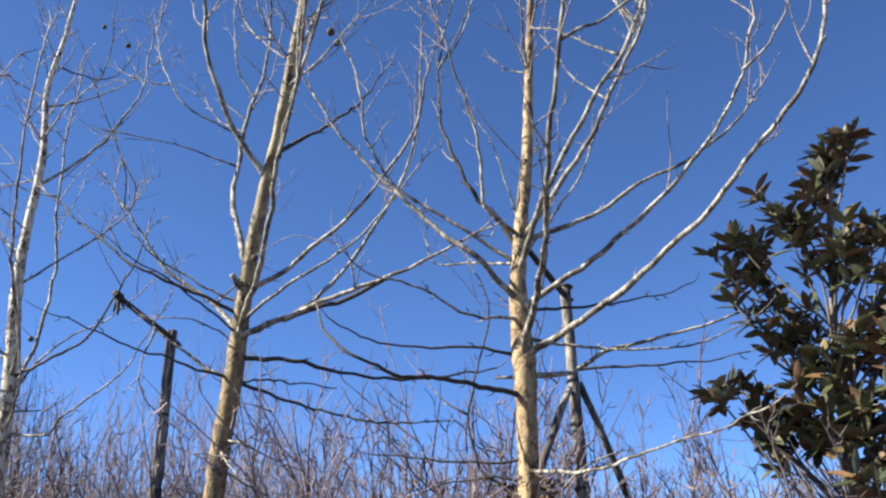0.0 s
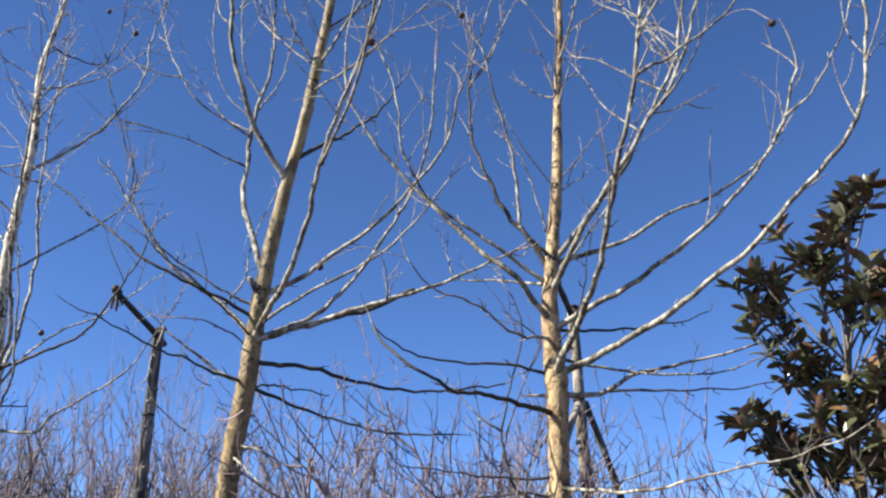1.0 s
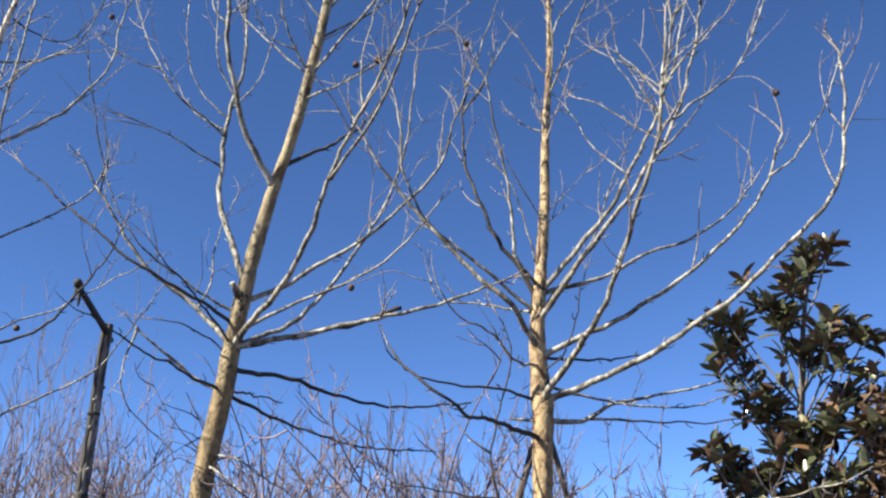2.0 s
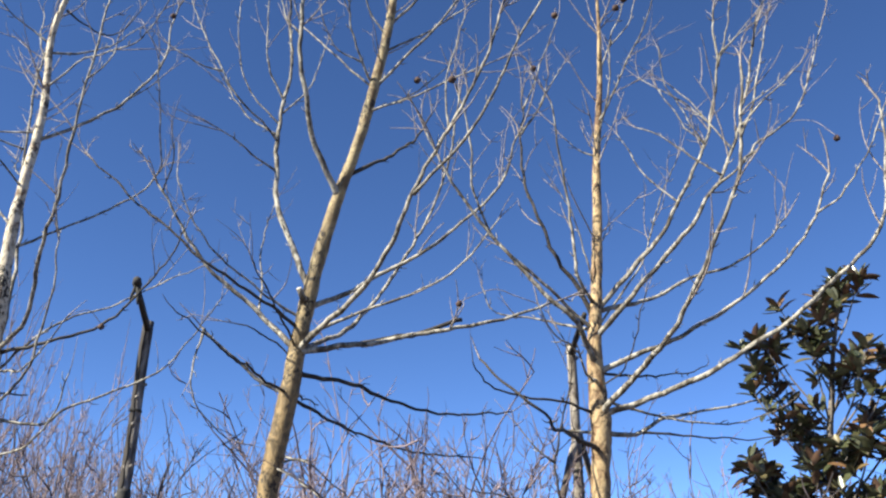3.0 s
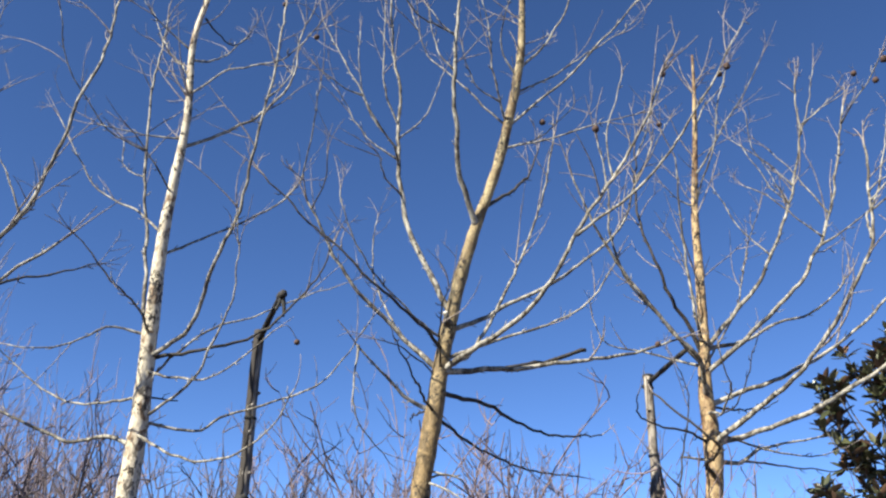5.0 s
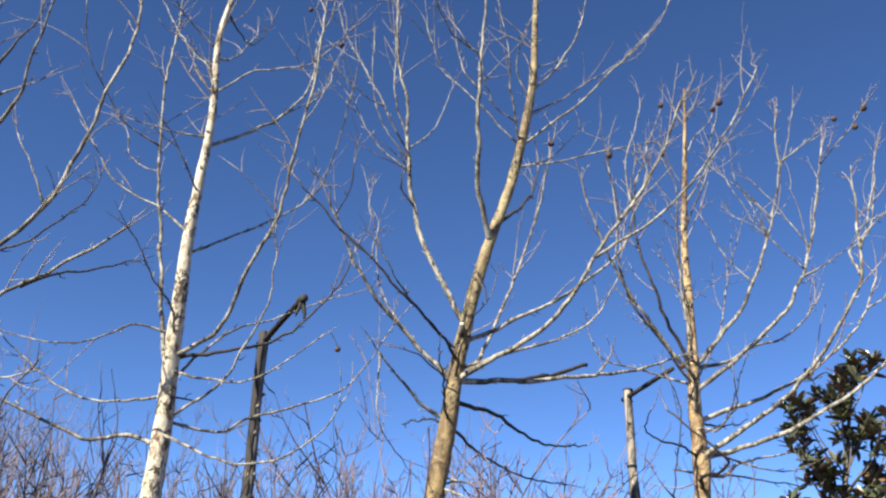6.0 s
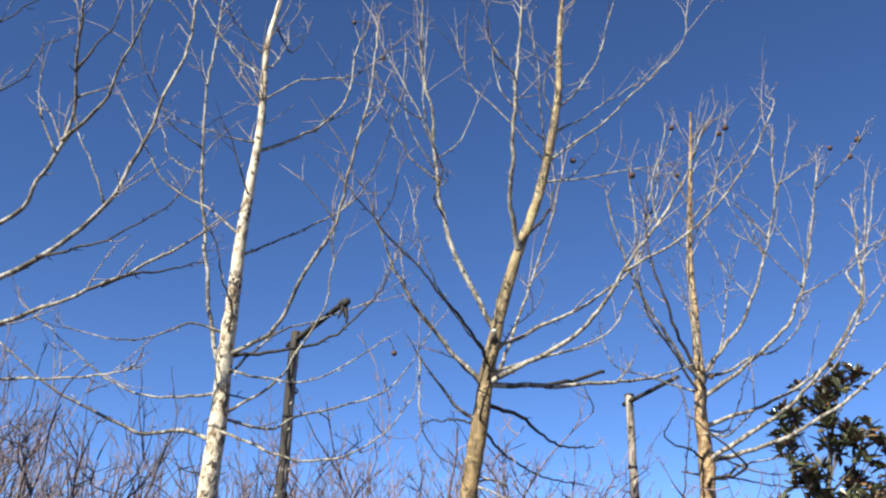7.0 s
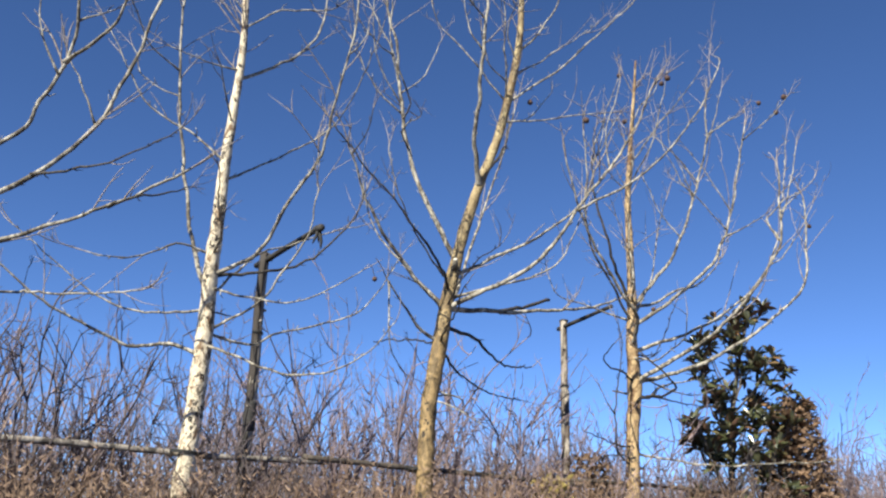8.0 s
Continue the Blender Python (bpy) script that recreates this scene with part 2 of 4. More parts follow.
def limb(tree, r0, r1, *points, shoots=1.0, bark=None, first=0.42, label="", reach=0.55):
    """A limb through the given bends (tree space), its collar, spurs and shoots."""
    rng = random.Random(int(1000 * (points[0][0] + 3 * points[0][2] + 7 * points[-1][2])))
    path = gnarl(gnarl(spline(points), 0.022, rng), 0.014 if bark is None else 0.022, rng, 0.12)
    n = len(path)
    length = sum((path[i + 1] - path[i]).length for i in range(n - 1))
    rad = []
    for i in range(n):
        u = i / (n - 1)
        s = u * length
        rad.append(0.9 * (r0 + (r1 - r0) * u ** 0.8) * (1 + 0.45 * math.exp(-s / 0.05)) * (1 + 0.10 * noise.noise(path[i] * 9)))
    sh = Shell()
    tube(sh, path, rad, 9 if r0 > 0.02 else 7, 0.14)
    GROWN.extend(tree.location + p for p in path)
    for j in range(int(length * 5)):                       # bud spurs and snags
        i = rng.randint(2, n - 2)
        t = (path[i + 1] - path[i]).normalized()
        a = t.orthogonal().normalized()
        a.rotate(Matrix.Rotation(rng.uniform(0, 6.283), 3, t))
        s = rng.uniform(0.02, 0.06)
        tube(sh, [path[i], path[i] + (a + t * 0.4) * s * 0.6, path[i] + (a + t) * s], [rad[i] * 0.35 + 0.002, 0.0045, 0.002], 4)
    ob = part("limb", sh, bark or LIMB, tree, label)
    tw = Shell()
    for j in range(int(length * 1.7 * shoots)):
        u = rng.uniform(first, 1.0)
        i = min(n - 2, int(u * (n - 1)))
        t = (path[i + 1] - path[i]).normalized()
        a = t.orthogonal().normalized()
        a.rotate(Matrix.Rotation(rng.uniform(0, 6.283), 3, t))
        way = t * 0.8 + a * rng.uniform(0.4, 1.0) + Vector((0, 0, 0.25))
        sprig(tw, path[i], way, rng.uniform(0.5, 1.6) * reach, max(0.0046, min(0.0075, rad[i] * 0.5)), rng, 1, 0.55)
    if shoots > 0:                                          # the limb's own whip end
        t = (path[-1] - path[-3]).normalized()
        for j in range(2 if reach > 0.35 else 1):
            sprig(tw, path[-1], t + Vector((rng.gauss(0, 0.2), rng.gauss(0, 0.2), rng.uniform(0.0, 0.3))), rng.uniform(0.4, 0.8) * reach * 1.2, r1 * 0.85, rng, 2 if reach > 0.35 else 0, 0.4)
        if tw.v:
            tagged(part("brush", tw, TWIG, ob, "thin bare reddish shoots"), kind="stuff")
    return ob


def trunk(tree, radii, bark, *points):
    path = spline(points, 0.05)
    n = len(path)
    path = gnarl(path, 0.012, random.Random(5), 0.6)
    rad = [float(np.interp(path[i].z, [z for z, r in radii], [r for z, r in radii])) for i in range(n)]
    sh = Shell()
    tube(sh, path, rad, 20, 0.14)
    ob = part("trunk", sh, bark, tree)
    rng, tw = random.Random(int(points[1][2] * 100) + n), Shell()
    for j in range(16):
        i = int(n * rng.uniform(0.62, 0.995))
        t = (path[min(i + 1, n - 1)] - path[i - 1]).normalized()
        a = t.orthogonal().normalized()
        a.rotate(Matrix.Rotation(rng.uniform(0, 6.283), 3, t))
        sprig(tw, path[i], t * 0.7 + a * rng.uniform(0.5, 1.0), rng.uniform(0.3, 0.8), 0.007, rng, 2, 0.6)
    tagged(part("brush", tw, TWIG, ob, "thin bare reddish shoots"), kind="stuff")
    return ob



def tree_plane_tree_tan():
    t = thing("plane_tree", (-1.75, 6.8, 0.42), "tall bare plane tree with smooth tan bark and ascending limbs", "tree", "plane trees along the rail")
    trunk(t, [(0, 0.095), (2.2, 0.078), (3.0, 0.076), (3.6, 0.066), (4.6, 0.05), (5.6, 0.046), (6.6, 0.036), (7.6, 0.022), (8.6, 0.008)], BARK_C,
          (0, 0, -0.1), (0.01, -0.02, 1.47), (0.05, -0.01, 2.35), (0.14, -0.08, 3.12), (0.21, -0.17, 3.83), (0.33, -0.30, 4.49), (0.49, -0.49, 5.27), (0.64, -0.62, 6.30), (0.67, -0.68, 7.49), (0.77, -0.75, 8.18), (0.85, -0.80, 8.78))
    limb(t, 0.032, 0.011, (0.21, -0.17, 3.80), (-0.05, 0.19, 4.68), (-0.05, 0.43, 5.53), (0.05, 0.64, 6.40), (0.03, 0.83, 7.21), (-0.07, 0.75, 7.98), shoots=1.0)
    limb(t, 0.012, 0.005, (-0.00, 0.53, 5.93), (-0.20, 0.50, 6.29), (-0.26, 0.48, 6.75), (-0.30, 0.42, 7.25), shoots=1.0)
    limb(t, 0.012, 0.005, (-0.06, 0.40, 5.42), (-0.32, 0.08, 5.44), (-0.58, 0.01, 5.64), (-0.81, 0.12, 6.10), (-1.01, 0.34, 6.67), shoots=1.0)
    limb(t, 0.032, 0.011, (0.35, -0.33, 4.60), (0.02, -0.51, 5.09), (-0.16, -0.70, 5.68), (-0.17, -0.79, 6.35), (-0.18, -0.83, 7.05), shoots=1.0)
    limb(t, 0.023, 0.008, (0.39, -0.37, 4.78), (0.70, -0.30, 5.03), (0.94, -0.21, 5.25), (1.14, -0.14, 5.50), (1.29, -0.08, 5.79), shoots=1.0, bark=LIMB_DARK_SHADED)
    limb(t, 0.015, 0.005, (0.63, -0.61, 6.22), (0.92, -0.76, 6.63), (1.05, -0.95, 7.15), (1.13, -1.08, 7.68), shoots=1.0)
    limb(t, 0.012, 0.005, (0.60, -0.59, 5.96), (1.07, -0.66, 6.33), (1.48, -0.78, 6.72), (1.88, -0.93, 7.10), shoots=1.0)
    limb(t, 0.015, 0.005, (0.55, -0.54, 5.60), (0.93, -0.97, 6.05), (1.20, -1.31, 6.53), (1.43, -1.66, 6.94), (1.48, -1.76, 7.41), shoots=1.0)
    limb(t, 0.012, 0.005, (0.51, -0.51, 5.37), (0.80, -0.80, 5.43), (1.07, -1.09, 5.53), (1.31, -1.42, 5.57), shoots=1.0)
    limb(t, 0.012, 0.005, (0.55, -0.54, 5.60), (0.30, -0.67, 5.94), (0.18, -0.74, 6.42), (0.03, -0.76, 6.92), shoots=1.0)
    limb(t, 0.011, 0.005, (0.55, -0.54, 5.60), (0.18, -0.31, 6.04), (-0.02, -0.04, 6.45), (-0.16, 0.08, 6.95), shoots=1.0)
    limb(t, 0.026, 0.009, (0.19, -0.15, 3.64), (0.66, -0.25, 3.92), (1.03, -0.45, 4.16), (1.38, -0.67, 4.45), (1.61, -0.87, 4.79), (1.71, -0.99, 5.19), shoots=1.0)
    limb(t, 0.029, 0.010, (0.16, -0.10, 3.30), (0.49, -0.91, 3.72), (0.68, -1.43, 4.41), (0.94, -1.77, 5.04), (1.06, -1.96, 5.54), shoots=1.0)
    limb(t, 0.015, 0.005, (0.64, -1.32, 4.24), (0.87, -1.96, 4.59), (1.00, -2.40, 5.09), (1.32, -2.59, 5.76), (1.60, -2.43, 6.07), shoots=1.0)
    limb(t, 0.026, 0.009, (0.16, -0.10, 3.30), (0.75, 0.20, 3.75), (1.22, 0.34, 4.47), (1.57, 0.31, 5.28), (1.64, 0.09, 6.15), shoots=1.0)
    limb(t, 0.018, 0.007, (0.16, -0.11, 3.39), (0.45, -0.36, 3.54), (0.86, -0.58, 3.71), (1.29, -0.75, 3.99), (1.63, -0.75, 4.47), shoots=0.6, reach=0.45)
    limb(t, 0.032, 0.010, (0.16, -0.10, 3.30), (0.62, -0.51, 3.31), (1.04, -0.79, 3.38), (1.50, -0.95, 3.49), (1.95, -1.11, 3.67), shoots=0.6, reach=0.45)
    limb(t, 0.022, 0.019, (0.57, -0.47, 3.31), (1.04, -0.46, 3.47), (1.40, -0.54, 3.60), shoots=0, bark=LIMB_DARK_SHADED)
    limb(t, 0.023, 0.008, (0.14, -0.08, 3.13), (0.56, -0.13, 3.08), (1.03, -0.04, 2.99), (1.60, 0.10, 2.97), (2.24, 0.22, 3.08), shoots=0.2, reach=0.3, bark=LIMB_DARK_SHADED)
    limb(t, 0.018, 0.007, (0.12, -0.06, 2.96), (0.55, 0.12, 2.81), (0.94, 0.15, 2.72), (1.33, 0.12, 2.63), (1.75, 0.04, 2.61), shoots=0.2, reach=0.3, bark=LIMB_DARK_SHADED)
    limb(t, 0.023, 0.008, (0.12, -0.06, 2.96), (-0.13, 0.03, 3.08), (-0.34, 0.02, 3.26), (-0.57, 0.05, 3.44), shoots=0.2, reach=0.3)
    limb(t, 0.011, 0.005, (-0.56, 0.04, 3.43), (-0.62, -0.03, 3.13), (-0.60, -0.02, 2.88), (-0.48, 0.02, 2.73), (-0.30, 0.02, 2.60), shoots=0.6, reach=0.45)
    limb(t, 0.015, 0.005, (0.12, -0.06, 2.96), (-0.27, -0.45, 3.01), (-0.59, -0.81, 3.08), (-0.90, -1.13, 3.17), shoots=0.2, reach=0.3, bark=LIMB_DARK_SHADED)
    limb(t, 0.012, 0.007, (0.12, -0.06, 2.96), (0.42, 0.69, 3.12), (0.76, 1.40, 3.24), shoots=0, bark=LIMB_DARK_SHADED)
    limb(t, 0.029, 0.010, (0.16, -0.10, 3.30), (-0.04, 0.12, 3.57), (-0.32, 0.17, 3.81), (-0.61, 0.18, 4.04), (-0.82, 0.22, 4.33), (-1.05, 0.19, 4.65), shoots=0.6, reach=0.45)
    limb(t, 0.018, 0.007, (0.17, -0.12, 3.47), (-0.29, -0.32, 3.65), (-0.73, -0.37, 3.88), (-1.14, -0.25, 4.23), (-1.57, -0.11, 4.62), shoots=0.6, reach=0.45, bark=LIMB_DARK_SHADED)
    limb(t, 0.013, 0.005, (0.18, -0.13, 3.56), (-0.24, -0.14, 3.77), (-0.58, -0.20, 4.00), (-0.83, -0.22, 4.29), (-0.96, -0.23, 4.63), shoots=0.6, reach=0.45)
    limb(t, 0.013, 0.005, (-0.13, 0.16, 3.66), (-0.02, 0.70, 4.17), (0.00, 0.96, 4.67), (0.15, 1.16, 5.21), shoots=1.0)
    limb(t, 0.012, 0.005, (0.16, -0.10, 3.30), (-0.05, -0.38, 3.46), (-0.26, -0.73, 3.55), (-0.45, -1.11, 3.60), shoots=0.6, reach=0.45, bark=LIMB_DARK_SHADED)
    limb(t, 0.009, 0.005, (0.15, -0.09, 3.22), (-0.12, -0.08, 3.41), (-0.44, -0.09, 3.48), shoots=0.5, reach=0.4, bark=LIMB_DARK_SHADED)
    limb(t, 0.011, 0.005, (-0.05, 0.42, 5.49), (-0.29, 0.53, 5.66), (-0.47, 0.61, 5.90), (-0.63, 0.65, 6.17), shoots=1.0)
    limb(t, 0.011, 0.005, (-0.07, 0.30, 5.06), (-0.31, 0.19, 5.11), (-0.52, -0.09, 5.06), (-0.73, -0.42, 4.97), shoots=1.0)
    limb(t, 0.009, 0.005, (-0.17, -0.77, 6.15), (-0.30, -0.70, 6.30), (-0.41, -0.65, 6.46), shoots=0.5, reach=0.4)
    limb(t, 0.009, 0.005, (-0.18, -0.73, 5.83), (-0.29, -0.66, 6.00), (-0.34, -0.64, 6.19), (-0.39, -0.63, 6.38), shoots=0.5, reach=0.4)
    limb(t, 0.013, 0.008, (0.06, -0.01, 2.40), (0.18, -0.08, 2.45), (0.30, -0.15, 2.44), shoots=0)
    limb(t, 0.012, 0.005, (0.06, -0.01, 2.40), (0.15, -0.26, 2.31), (0.24, -0.39, 2.22), (0.33, -0.51, 2.12), shoots=0.2, reach=0.3)
    limb(t, 0.011, 0.005, (0.07, -0.02, 2.50), (0.30, -0.22, 2.40), (0.51, -0.03, 2.33), (0.76, 0.17, 2.22), shoots=0.2, reach=0.3)
    limb(t, 0.009, 0.005, (-0.04, 0.46, 5.63), (-0.36, 0.51, 5.99), (-0.49, 0.51, 6.39), (-0.54, 0.47, 6.86), shoots=0.5, reach=0.4)
    limb(t, 0.008, 0.005, (0.40, -0.62, 5.78), (0.21, -0.55, 5.88), (0.10, -0.55, 6.05), (0.02, -0.57, 6.25), shoots=0.5, reach=0.4)
    limb(t, 0.009, 0.005, (0.80, -1.60, 4.70), (0.78, -1.57, 5.02), (0.82, -1.64, 5.33), (0.87, -1.73, 5.65), shoots=0.5, reach=0.4)
    limb(t, 0.009, 0.005, (-0.67, 0.03, 5.79), (-0.83, 0.06, 5.82), (-0.98, 0.07, 5.88), (-1.12, 0.07, 5.95), shoots=0.5, reach=0.4)
    limb(t, 0.009, 0.005, (-0.02, 0.49, 5.78), (0.16, 0.35, 5.99), (0.25, 0.26, 6.24), (0.30, 0.18, 6.51), shoots=0.5, reach=0.4)
    limb(t, 0.009, 0.005, (-0.21, -0.75, 6.20), (-0.58, -0.87, 6.11), (-0.93, -1.08, 6.08), (-1.22, -1.30, 6.00), shoots=0.5, reach=0.4)
    limb(t, 0.010, 0.005, (0.62, -0.60, 6.13), (0.43, -0.63, 6.38), (0.35, -0.77, 6.61), (0.32, -0.93, 6.80), shoots=0.5, reach=0.4)
    limb(t, 0.008, 0.005, (0.66, -0.66, 5.40), (0.98, -0.65, 5.66), (1.26, -0.68, 6.00), shoots=0.5, reach=0.4)
    limb(t, 0.008, 0.005, (-1.01, 0.20, 4.60), (-1.00, 0.13, 4.69), (-0.97, 0.03, 4.83), (-1.01, -0.07, 5.01), shoots=0.5, reach=0.4, bark=LIMB_DARK_SHADED)
    return t


tree_plane_tree_tan()


def tree_plane_tree_white():
    t = thing("plane_tree", (-3.84, 7.56, 0.42), "slender bare plane tree with flaking white bark", "tree", "plane trees along the rail")
    trunk(t, [(0, 0.092), (2.4, 0.074), (3.2, 0.064), (4.0, 0.053), (4.6, 0.042), (5.6, 0.032), (6.6, 0.024), (7.6, 0.016), (8.6, 0.008)], BARK_L,
          (0, 0, -0.1), (0.01, 0.00, 1.39), (0.06, 0.02, 2.28), (0.05, 0.00, 3.11), (-0.00, -0.07, 3.91), (0.01, -0.11, 4.68), (0.03, -0.11, 5.44), (-0.02, -0.14, 6.16), (0.07, -0.15, 6.86), (0.14, -0.18, 7.58), (0.12, -0.21, 8.28))
    limb(t, 0.024, 0.009, (0.05, 0.01, 3.03), (0.05, 0.37, 3.70), (0.02, 0.56, 4.40), (-0.10, 0.62, 5.17), (-0.14, 0.67, 6.00), (-0.11, 0.69, 6.88), shoots=1.0)
    limb(t, 0.019, 0.007, (0.02, -0.11, 5.07), (0.46, -0.08, 5.42), (0.75, -0.16, 5.74), (0.93, -0.17, 6.09), (0.97, -0.18, 6.53), (1.06, -0.23, 6.91), shoots=1.0)
    limb(t, 0.010, 0.005, (0.02, -0.11, 5.16), (-0.21, -0.05, 5.14), (-0.42, -0.01, 5.13), (-0.63, 0.02, 5.13), shoots=1.0)
    limb(t, 0.013, 0.005, (0.00, -0.09, 4.25), (-0.19, 0.19, 4.53), (-0.48, 0.45, 4.75), (-0.69, 0.55, 5.06), (-0.88, 0.63, 5.41), shoots=1.0)
    limb(t, 0.021, 0.008, (0.04, -0.00, 3.22), (0.26, -0.38, 3.46), (0.26, -0.63, 3.79), (0.32, -0.92, 4.18), (0.34, -1.07, 4.74), (0.40, -1.19, 5.37), (0.42, -1.18, 6.07), shoots=1.0)
    limb(t, 0.015, 0.005, (0.06, 0.02, 2.74), (0.29, -0.32, 2.97), (0.38, -0.56, 3.27), (0.41, -0.79, 3.57), (0.38, -0.89, 3.90), (0.32, -0.94, 4.26), shoots=0.6, reach=0.45)
    limb(t, 0.013, 0.005, (-0.00, -0.08, 4.07), (0.47, -0.06, 4.41), (0.85, -0.06, 4.70), (1.04, -0.25, 4.92), (0.98, -0.63, 5.15), (0.88, -1.02, 5.57), shoots=1.0)
    limb(t, 0.019, 0.007, (0.04, -0.00, 3.22), (0.45, -0.19, 3.33), (0.78, -0.31, 3.48), (1.01, -0.44, 3.71), (1.19, -0.54, 3.99), (1.29, -0.57, 4.31), shoots=0.6, reach=0.45, bark=LIMB_DARK_SHADED)
    limb(t, 0.013, 0.005, (0.05, 0.01, 3.03), (0.33, -0.08, 3.38), (0.58, -0.07, 3.59), (0.87, -0.10, 3.74), (1.15, -0.24, 3.89), (1.43, -0.42, 4.02), shoots=0.6, reach=0.45)
    limb(t, 0.013, 0.005, (0.04, 0.00, 3.13), (0.19, -0.39, 3.01), (0.30, -0.75, 2.95), (0.44, -1.07, 3.04), (0.56, -1.32, 3.21), shoots=0.2, reach=0.3)
    limb(t, 0.010, 0.006, (0.05, 0.01, 2.93), (0.22, 0.03, 2.93), (0.34, 0.06, 2.96), shoots=0, bark=LIMB_DARK_SHADED)
    limb(t, 0.015, 0.005, (0.06, 0.02, 2.74), (0.45, -0.08, 2.69), (0.67, -0.25, 2.82), (0.94, -0.44, 2.93), (1.23, -0.59, 3.07), (1.45, -0.69, 3.35), (1.63, -0.77, 3.69), shoots=0.6, reach=0.45)
    limb(t, 0.015, 0.005, (0.06, 0.02, 2.64), (0.09, -0.43, 2.50), (0.26, -0.76, 2.36), (0.40, -1.04, 2.36), (0.54, -1.35, 2.49), (0.63, -1.63, 2.76), shoots=0.2, reach=0.3)
    limb(t, 0.021, 0.008, (0.06, 0.02, 2.54), (-0.12, 0.25, 2.63), (-0.35, 0.48, 2.61), (-0.69, 0.66, 2.75), (-1.08, 0.82, 2.95), (-1.38, 0.94, 3.21), shoots=0.6, reach=0.45)
    limb(t, 0.013, 0.005, (0.05, 0.01, 2.93), (-0.27, 0.40, 2.89), (-0.52, 0.74, 3.01), (-0.80, 1.01, 3.28), (-1.11, 1.27, 3.59), shoots=0.6, reach=0.45)
    limb(t, 0.013, 0.005, (0.03, -0.02, 3.41), (-0.27, 0.08, 3.44), (-0.48, 0.18, 3.31), (-0.69, 0.26, 3.24), (-0.92, 0.33, 3.25), shoots=0.6, reach=0.45)
    limb(t, 0.013, 0.005, (0.03, -0.02, 3.41), (-0.20, -0.41, 3.51), (-0.50, -0.74, 3.58), (-0.79, -1.09, 3.66), shoots=0.6, reach=0.45)
    limb(t, 0.010, 0.005, (0.01, -0.11, 4.61), (-0.15, -0.21, 4.75), (-0.30, -0.34, 4.82), (-0.45, -0.47, 4.87), shoots=1.0)
    limb(t, 0.010, 0.005, (-0.02, -0.14, 6.03), (-0.19, -0.10, 6.16), (-0.35, -0.11, 6.25), (-0.50, -0.14, 6.37), shoots=1.0)
    limb(t, 0.010, 0.005, (0.00, -0.12, 5.77), (-0.11, 0.21, 6.15), (-0.18, 0.54, 6.58), (-0.24, 0.84, 7.02), shoots=1.0)
    limb(t, 0.010, 0.005, (0.02, -0.12, 5.60), (0.23, -0.26, 5.82), (0.46, -0.41, 5.93), (0.72, -0.59, 6.03), (0.88, -0.88, 6.30), shoots=1.0)
    limb(t, 0.013, 0.005, (-0.01, -0.13, 5.95), (0.27, 0.20, 6.24), (0.50, 0.47, 6.62), (0.73, 0.69, 7.05), shoots=1.0)
    limb(t, 0.007, 0.005, (0.61, -0.11, 5.56), (0.72, -0.14, 5.67), (0.85, -0.17, 5.79), (0.95, -0.21, 5.93), shoots=0.5, reach=0.4)
    limb(t, 0.007, 0.005, (0.38, -1.17, 5.16), (0.47, -1.18, 5.27), (0.53, -1.20, 5.41), (0.54, -1.21, 5.55), shoots=0.5, reach=0.4)
    limb(t, 0.009, 0.005, (-0.12, 0.64, 5.34), (-0.47, 0.59, 5.43), (-0.71, 0.51, 5.61), (-0.91, 0.42, 5.80), (-1.03, 0.30, 5.99), (-1.12, 0.16, 6.20), shoots=1.0)
    limb(t, 0.007, 0.005, (-0.09, 0.62, 5.07), (-0.18, 0.93, 5.25), (-0.21, 1.19, 5.50), (-0.21, 1.38, 5.82), shoots=0.5, reach=0.4)
    limb(t, 0.010, 0.005, (0.05, -0.15, 6.42), (0.30, 0.05, 6.40), (0.50, 0.20, 6.55), (0.66, 0.24, 6.89), shoots=0.5, reach=0.4, bark=LIMB_DARK_SHADED)
    return t


tree_plane_tree_white()


